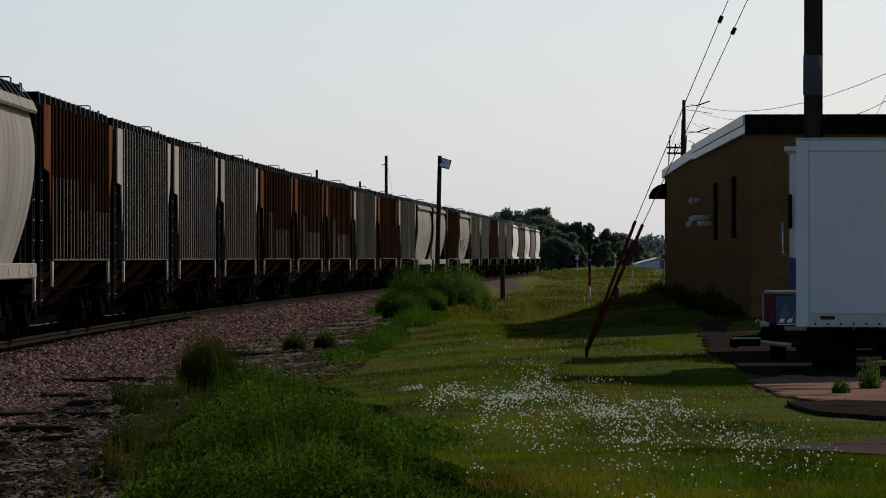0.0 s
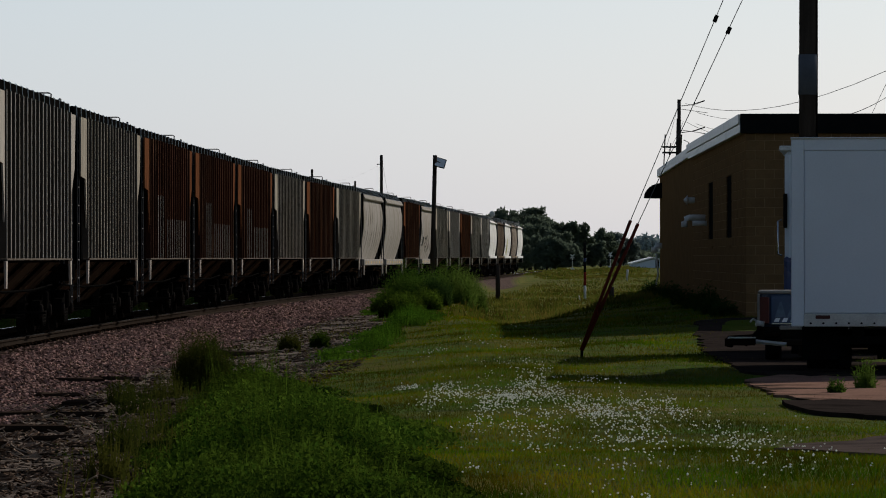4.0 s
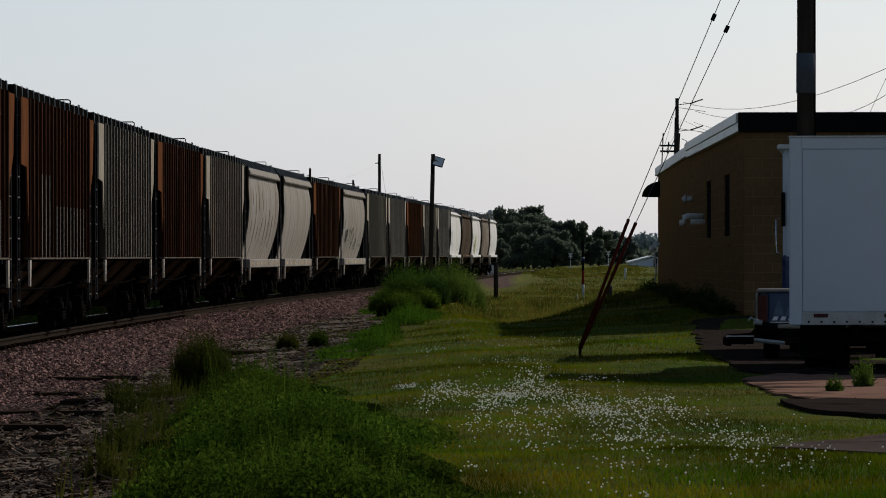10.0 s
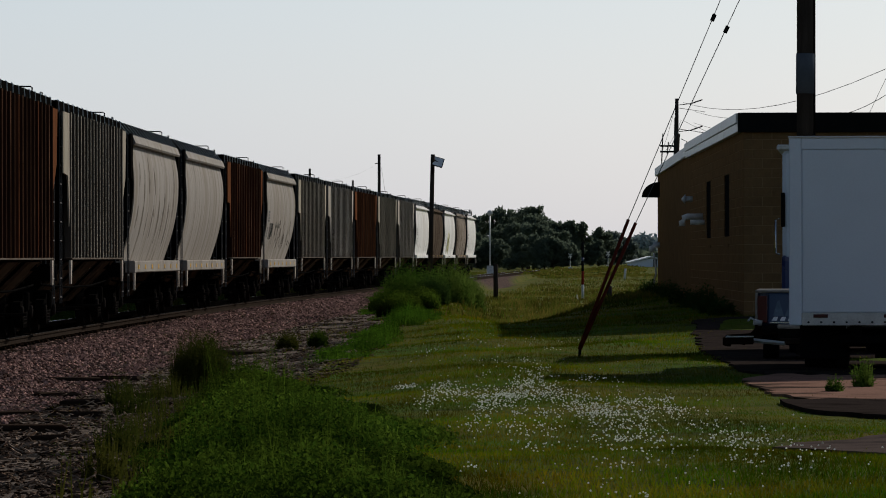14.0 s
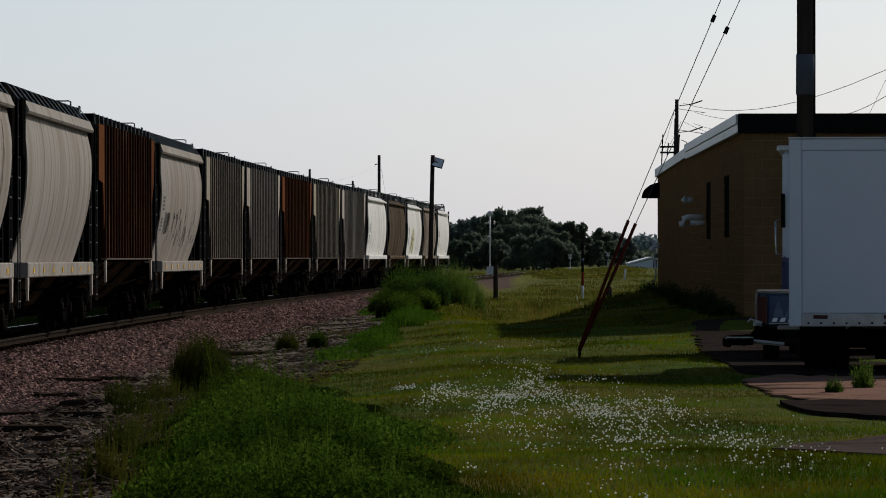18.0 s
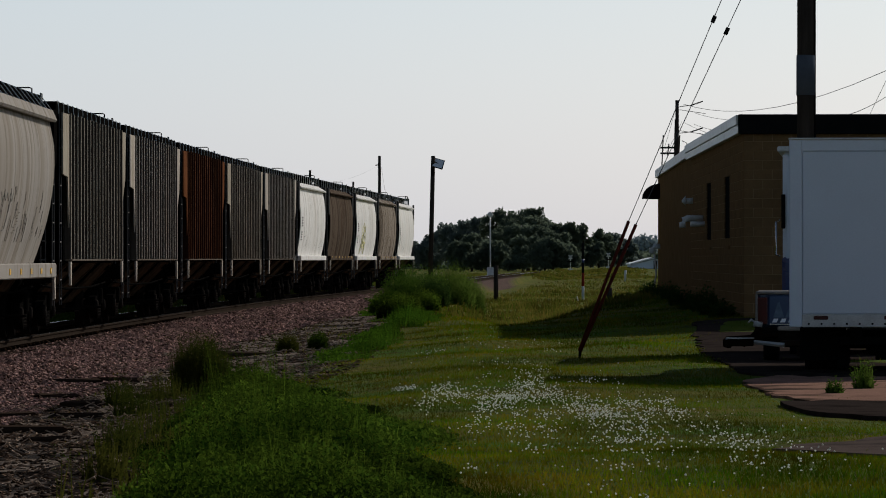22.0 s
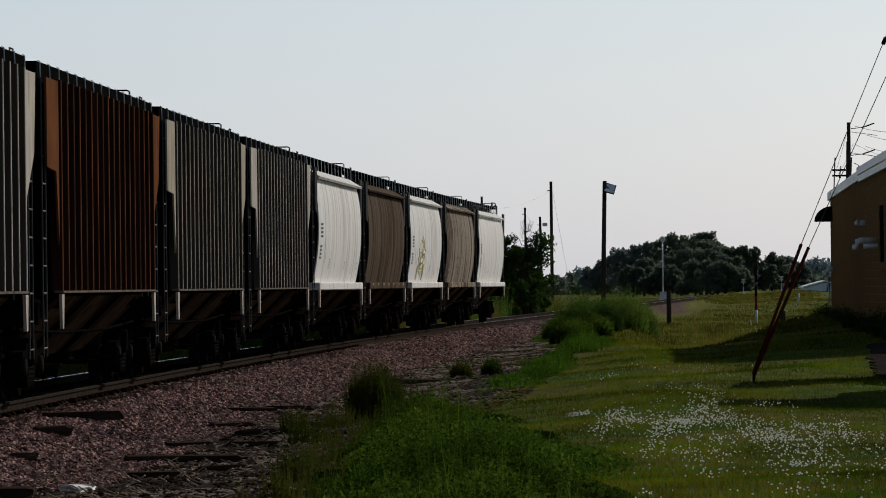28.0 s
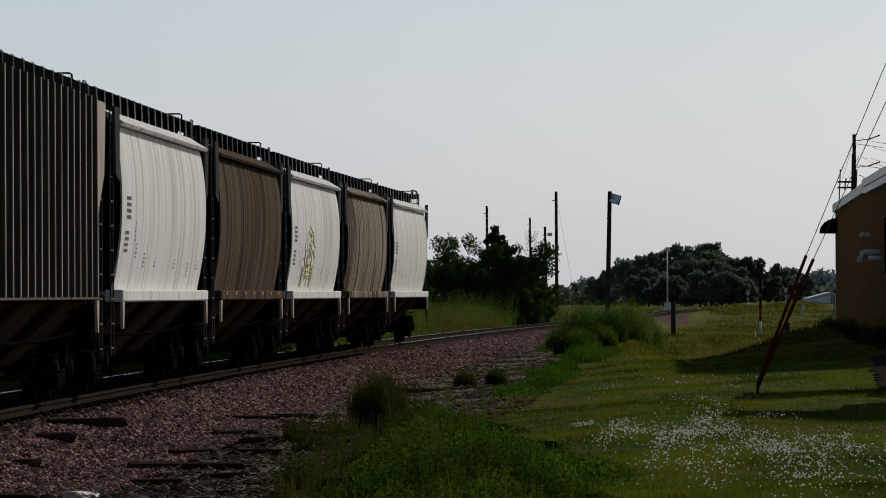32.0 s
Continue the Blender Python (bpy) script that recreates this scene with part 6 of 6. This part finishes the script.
def build_poles():
    big = pole("utility_pole", 5.87, 85.0, 11.2, 0.155, "thick dark wooden utility pole with a metal band", (0.02, 0), 0.14)
    g = -big.location.z
    part("band", tube([(0.008, 0, g + 4.2), (0.012, 0, g + 4.85)], 0.158, None, 12), M_BAND, big)
    part("cable_guard", tube([(0.14, -0.06, g + 0.1), (0.15, -0.06, g + 11)], 0.022, None, 6), M_DARK, big)
    base = Vector((2.23, 86.0, ground_z(2.23, 86.0)))
    for k, (top, mid, ins) in enumerate(((at(1278, 0, 85.2), at(1113, 392, 85.7), at(1264, 35, 85.2)), (at(1312, 0, 85.2), at(1126, 398, 85.7), at(1287, 56, 85.2)))):
        up = top + (top - mid).normalized() * 1.9
        gw = new("guy_wire")
        gw.location = base
        part("wire", tube([(mid - base), (up - base)], 0.007, None, 4), M_WIRE, gw)
        part("guard", tube([(Vector((0.02 * k, 0, 0.12))), (mid - base)], 0.028, None, 8), M_REDPIPE, gw, "faded red plastic guard tube")
        part("anchor_rod", tube([(0, 0, -0.1), (0.02 * k + 0.01, 0, 0.16)], 0.02, None, 6), M_DARK, gw)
        d = (top - mid).normalized()
        part("insulator", tube([ins - base - d * 0.06, ins - base - d * 0.03, ins - base + d * 0.03, ins - base + d * 0.06], 0.035, None, 8), M_RUBBER, gw, "dark strain insulator")
        tagged(gw, "taut guy wire with a red guard anchored in the lawn", "guy wire", "guy wires of the pole")
    lp = pole("lamp_pole", -0.57, 225, 5.95, 0.115, "dark wooden pole carrying a small solar panel", (0.16, 0))
    g = -lp.location.z
    pn = part("solar_panel", box(-0.22, 0.22, -0.27, 0.27, -0.006, 0.010, bevel=0.003), M_PANEL, lp, "tilted small solar panel with a pale back")
    for a, b, c, d in ((-0.24, -0.205, -0.29, 0.29), (0.205, 0.24, -0.29, 0.29), (-0.205, 0.205, -0.29, -0.265), (-0.205, 0.205, 0.265, 0.29)):
        part("panel_frame", box(a, b, c, d, -0.02, 0.02), M_FASCIA, pn)
    pn.matrix_local = Matrix.Translation((0.38, 0.0, g + 5.62)) @ Euler((radians(42), radians(16), 0)).to_matrix().to_4x4()
    part("bracket", tube([(0.15, 0, g + 5.75), (0.38, 0, g + 5.62)], 0.02, None, 6), M_DARK, lp)
    part("box", box(0.09, 0.2, -0.1, 0.1, g + 5.1, g + 5.4), M_DARK, lp)
    for x, y, top, r, lamp in ((-5.05, 420, 9.75, 0.15, False), (-13.1, 520, 10.3, 0.15, False), (-10.2, 600, 10.3, 0.15, False), (-6.7, 480, 7.7, 0.14, True)):
        p = pole("utility_pole", x, y, top, r, "slim dark wooden utility pole behind the track", (rand_lean(x), 0))
        g = -p.location.z
        part("pin", tube([(-0.35, 0, g + top - 0.75), (0, 0, g + top - 0.7)], 0.04, None, 5), M_DARK, p)
        if lamp:
            part("lamp_head", box(0.1, 0.55, -0.15, 0.15, g + top - 0.85, g + top - 0.55, bevel=0.05), M_DUCT, p)
    sagging("overhead_wire", (-5.3, 420, 8.9), (-13.1, 520, 9.3), 0.6, 0.0028, "thin sagging overhead wire")
    sagging("overhead_wire", (-4.9, 420, 8.8), (-3.4, 418, 0.4), 0.3, 0.008, "slack guy wire of a pole")
    mast = pole("signal_mast", (868 - 784) / 9300 * 470, 470, 5.6, 0.07, "slender grey signal mast with a round head")
    mast.children[0].data.materials[0] = M_DUCT
    part("head", lathe([(0.02, -0.1), (0.24, -0.08), (0.26, 0.0), (0.24, 0.08), (0.02, 0.1)], 14), M_DUCT, mast, "round pale target head").matrix_local = pose(0, 0, 5.45 - mast.location.z, 0, 0, 90)
    part("case", box(-0.3, 0.3, -0.3, 0.3, 0, 0.9, bevel=0.03), M_DUCT, mast)
    st = pole("short_post", (878 - 784) / 9300 * 300, 300, 1.15, 0.14, "short square dark wooden post in the grass", r_top=0.14)
    # striped marker post
    mk = new("marker_post")
    mk.location = ((1032 - 784) / 9300 * 300, 300, ground_z((1032 - 784) / 9300 * 300, 300))
    for z0, z1, m in ((-0.1, 0.85, M_WHITEPOST), (0.85, 1.62, M_REDPAINT), (1.62, 2.2, M_FASCIA), (2.2, 2.4, M_VANBLUE), (2.4, 3.3, M_FASCIA)):
        part("section", tube([(0, 0, z0), (0, 0, z1)], 0.075, None, 8), m, mk)
    part("stake", tube([(-0.28, 0, 0), (-0.34, 0, 0.28)], 0.03, None, 5), M_WHITEPOST, mk)
    tagged(mk, "striped marker post in white, red and black", "post")
    sp = pole("stump", (1079 - 784) / 9300 * 310, 310, -0.18, 0.17, "short dark wooden stump in the grass", r_top=0.17)
    w = new("white_post")
    w.location = ((1106 - 784) / 9300 * 470, 470, ground_z(16.2, 470))
    part("post", tube([(0, 0, -0.1), (0.08, 0, 1.05)], 0.11, None, 6), M_WHITEPOST, w)
    tagged(w, "pale leaning post in the field", "post")
    for px, d in ((1010, 640), (1077, 640)):
        c = new("crossing_sign")
        c.location = ((px - 784) / 9300 * d, d, ground_z((px - 784) / 9300 * d, d))
        part("mast", tube([(0, 0, 0), (0, 0, 1.9)], 0.06, None, 6), M_WHITEPOST, c)
        for a in (45, -45):
            b = part("crossbuck", box(-0.34, 0.34, -0.02, 0.02, -0.06, 0.06), M_WHITEPOST, c)
            b.matrix_local = pose(0, -0.08, 1.7, 0, a, 0)
        part("lamp_bar", box(-0.4, 0.4, -0.06, 0.06, 1.1, 1.22), M_FASCIA, c)
        part("base", box(-0.25, 0.25, -0.25, 0.25, 0, 0.3), M_WHITEPOST, c)
        tagged(c, "white railway crossing sign with crossed boards", "crossing sign", "crossing signs")
    # twin line poles behind the building with their arms
    for k, (px, py, d, r) in enumerate(((1199, 178, 230, 0.10), (1190, 212, 232, 0.085))):
        p = pole("line_pole", (px - 784) / 9300 * d, d, at(px, py, d).z, r, "dark wooden line pole with insulator arms", (0.0 if not k else 0.18, 0))
        g = -p.location.z
        if k == 0:
            for py in (187, 234, 272):
                z = at(px, py, d).z
                part("arm", tube([(0.1, 0, g + z - 0.06), (0.62, 0, g + z)], 0.018, None, 5), M_DARK, p)
                part("insulator", tube([(0.62, 0, g + z), (1.1, -0.3, g + z + 0.16)], 0.03, None, 6), M_RUBBER, p)
            for py in (197, 234):
                z = at(px, py, d).z
                part("arm", tube([(0.1, 0, g + z + 0.05), (1.25, 0, g + z - 0.12)], 0.012, None, 5), M_DARK, p)
            part("ground_wire", tube([(0.5, 0, g + 3.5), (0.42, 0, g + 6.6), (0.2, 0, g + 6.7)], 0.02, None, 5), M_DARK, p)
        else:
            for py in (262, 272):
                z = at(px, py, d).z
                part("crossarm", box(-0.52, 0.25, -0.05, 0.05, g + z - 0.04, g + z + 0.04), M_DARK, p)
            for s, a, b in ((-0.45, 240, 295), (-0.2, 255, 276), (0.28, 240, 290)):
                part("insulator", tube([(s, 0, g + at(px, b, d).z), (s + 0.06, 0, g + at(px, a, d).z)], 0.028, None, 5), M_DARK, p)
    for pa, pb, sag in (((1231, 201), (1345, 212), 0.15), ((1229, 221), (1330, 240), 0.1), ((1231, 236), (1330, 242), 0.1)):
        sagging("overhead_wire", tuple(at(*pa, 230)), tuple(at(*pb, 205)), sag, 0.008, "thin sagging overhead wire")
    tip = at(1210, 185, 230)
    sagging("overhead_wire", tuple(tip), tuple(at(1700, 60, 120)), 0.9, 0.009, "thin sagging overhead wire")
    sagging("overhead_wire", tuple(at(1212, 218, 230)), tuple(at(1640, 195, 130)), 0.9, 0.008, "thin sagging overhead wire")
    sagging("overhead_wire", tuple(at(1488, 208, 114)), tuple(at(1640, 117, 100)), 0.15, 0.007, "thin sagging overhead wire")
    sagging("overhead_wire", tuple(at(1538, 208, 114)), tuple(at(1590, 100, 100)), 0.0, 0.005, "thin dark overhead wire")
    for k in (0, 1):
        sagging("overhead_wire", tuple(at(1199 + 8 * k, 182 + 34 * k, 230)), tuple(at(1172 + 4 * k, 275, 228)), 0.1, 0.008, "thin slack wire down the line pole")


def rand_lean(x):
    return 0.12 * math.sin(x * 3.1)


def build_far():
    """The wood across the field, the barn and the hazy rise behind."""
    rows = ((752, 428, 900, 6), (775, 408, 900, 5), (800, 396, 880, 6), (828, 389, 870, 6), (852, 384, 860, 5.5), (878, 374, 850, 6), (905, 373, 840, 6.5), (935, 369, 830, 6.5), (955, 384, 820, 5.5), (978, 395, 815, 6), (1000, 400, 800, 5),
            (1018, 404, 800, 4.5), (1060, 414, 850, 6), (1080, 418, 860, 5.5), (1100, 432, 860, 5), (835, 415, 780, 5), (880, 430, 760, 6), (925, 420, 750, 6), (965, 425, 740, 6), (1000, 440, 740, 5), (900, 400, 790, 6), (945, 400, 780, 6), (815, 432, 760, 4.5), (985, 418, 770, 5), (1045, 436, 820, 4.5))
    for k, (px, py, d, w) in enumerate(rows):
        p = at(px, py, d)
        # the farthest trees take the leaves with more haze in their colour
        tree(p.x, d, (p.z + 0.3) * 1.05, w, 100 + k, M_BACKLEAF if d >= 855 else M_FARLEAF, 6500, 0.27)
    p = at(1031, 402, 800)
    tree(p.x, 800, p.z + 0.4, 2.2, 140, M_FARLEAF, 500, 0.35, low=0.6, label="slender tree with a small round top")
    # the far rise
    rng = random.Random(77)
    v, f = [], []
    for k in range(220):
        px = 720 + k * 3.4
        top = 440 - 12 * noise.noise((px * 0.02, 0, 0)) - 14 * ease(1090, 1130, px)
        c = at(px, top + rng.uniform(0, 26), 2300)
        vv, ff = crown(rng, [(c.x, 2300 + rng.uniform(-40, 40), c.z - 1, rng.uniform(3, 6))], 90, 1.6)
        n = len(v)
        v.extend(vv)
        f.extend([tuple(i + n for i in q) for q in ff])
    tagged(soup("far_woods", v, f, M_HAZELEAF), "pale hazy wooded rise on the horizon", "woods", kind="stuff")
    v, f = [], []
    for k in range(172):
        px = 625 + k * 3.4
        c = at(px, rng.uniform(455, 474), 950)
        vv, ff = crown(rng, [(c.x, 950 + rng.uniform(-20, 20), c.z, rng.uniform(1.2, 2.4))], 60, 0.6)
        n = len(v)
        v.extend(vv)
        f.extend([tuple(i + n for i in q) for q in ff])
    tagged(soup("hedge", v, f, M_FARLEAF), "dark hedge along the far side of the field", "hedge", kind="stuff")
    # pale barn
    d = 620
    x0, x1 = (1118 - 784) / 9300 * d, (1190 - 784) / 9300 * d
    b = new("barn")
    z0 = ground_z(23, d)
    ze, zr = at(0, 469, d).z, at(0, 459, d).z
    b.location = ((x0 + x1) / 2, d, z0)
    hw = (x1 - x0) / 2
    part("wall", slab_front([(-hw, 0), (hw, 0), (hw, ze - z0), (0, zr - z0 - 0.1), (-hw, ze - z0)], 0, 14), M_BARN, b)
    for s in (-1, 1):
        part("roof", slab_front([(0, zr - z0), (s * (hw + 0.2), ze - z0 - 0.02), (s * (hw + 0.2), ze - z0 + 0.13), (0, zr - z0 + 0.15)], -0.3, 14.3), M_BARNROOF, b)
    part("door", box(0.2, 0.6, -0.05, 0.0, 0, 0.9), M_FASCIA, b)
    tagged(b, "pale blue metal barn with a light roof", "barn")
    # trees on the far side of the track
    for k, (x, y, h, w) in enumerate(((-10.6, 335, 5.8, 4.0), (-9.4, 300, 3.8, 3.4), (-7.4, 285, 4.7, 2.8), (-6.1, 280, 5.0, 2.6), (-8.3, 292, 4.2, 3.0), (-5.0, 285, 3.9, 2.4), (-11.5, 310, 4.2, 3.4), (-12.5, 300, 4.0, 3.5), (-4.4, 290, 2.6, 1.8), (-9.0, 312, 3.0, 3.4), (-7.4, 302, 2.8, 3.2), (-6.2, 300, 2.7, 3.0), (-5.2, 298, 2.4, 2.6), (-6.8, 288, 5.9, 1.7))):
        tree(x, y, h, w, 200 + k, M_LEAF, 9000, 0.10, "dark green bushy tree behind the track", low=0.05)
    # straggly dead-topped tree
    rng = random.Random(3)
    s = new("tree")
    s.location = (-4.75, 281, ground_z(-4.75, 281))
    b = bmesh.new()
    tube([(0, 0, -0.2), (0.1, 0, 2.5), (-0.1, 0, 5.2)], 0.1, b, 6, 0.02)
    for k in range(46):
        z = rng.uniform(1.0, 5.0)
        a = rng.uniform(0, math.tau)
        ln = rng.uniform(0.5, 1.7) * (1 - z / 9)
        e = Vector((math.cos(a) * ln * 0.8, math.sin(a) * ln * 0.8, z + ln * rng.uniform(0.5, 1.1)))
        tube([(0, 0, z), e * 0.5 + Vector((0, 0, z * 0.45)), e], 0.018, b, 4, 0.006)
        for _ in range(3):
            q = e * rng.uniform(0.5, 0.95) + Vector((0, 0, 0.3 * z * 0.2))
            tube([q, q + Vector((rng.uniform(-0.25, 0.25), rng.uniform(-0.2, 0.2), rng.uniform(0.1, 0.4)))], 0.009, b, 3, 0.004)
    part("trunk", b, M_TRUNK, s)
    v, f = crown(rng, [(rng.uniform(-1.3, 1.3), rng.uniform(-1, 1), rng.uniform(0.8, 4.2), rng.uniform(0.3, 0.6)) for _ in range(34)], 4200, 0.09)
    soup("crown", v, f, M_LEAF, s)
    tagged(s, "straggly dark tree with bare twigs at the top", "tree", "trees")
    # rough grass in the field
    rng = random.Random(6)
    verts, faces = [], []
    for _ in range(4200):
        y = 150 * (520 / 150) ** rng.random()
        x = rng.uniform(0.006, 0.06) * y
        if rng.random() < 0.18:
            y = rng.uniform(500, 640)
            x = track_x(y) + rng.uniform(-9, 12)
        elif x - track_x(y) < 4:
            continue
        h = rng.uniform(0.08, 0.30) * (0.6 + 0.9 * max(0, noise.noise((x * 0.3, y * 0.05, 44)) + 0.3)) if y < 500 else rng.uniform(0.1, 0.25)
        for _ in range(7):
            bx, by = x + rng.gauss(0, 0.5), y + rng.gauss(0, 1.2)
            z = ground_z(bx, by)
            k = len(verts)
            lx = rng.uniform(-0.3, 0.3) * h
            verts.extend([(bx - 0.035 - (y > 500) * 0.08, by, z), (bx + 0.035 + (y > 500) * 0.08, by, z), (bx + lx, by, z + h * rng.uniform(0.6, 1.2))])
            faces.append((k, k + 1, k + 2))
    tagged(soup("field_grass", verts, faces, M_FIELD), "rough yellowish field grass", "grass", kind="stuff")


def slab_front(outline, y0, y1):
    """A closed outline of (x, z), carried along y."""
    return prism(outline, y0, y1)


build_ground()
build_house()
build_box_truck()
build_pickup()
build_poles()
CARS = build_train()
build_far()
build_slabs()
build_weeds()
build_lawn()
build_stones()
build_scrap()
build_track()


def motions():
    """The train rolls towards the camera's side and past it."""
    for i, wagon in enumerate(CARS):
        rows = []
        for k in range(33):
            t = float(k)
            s = 441.1 - 10.955 * t - 0.0052 * t * t + PITCH * (i - 20)
            rows.append((t, wagon_pose(s)))
        walk(wagon, rows)


motions()
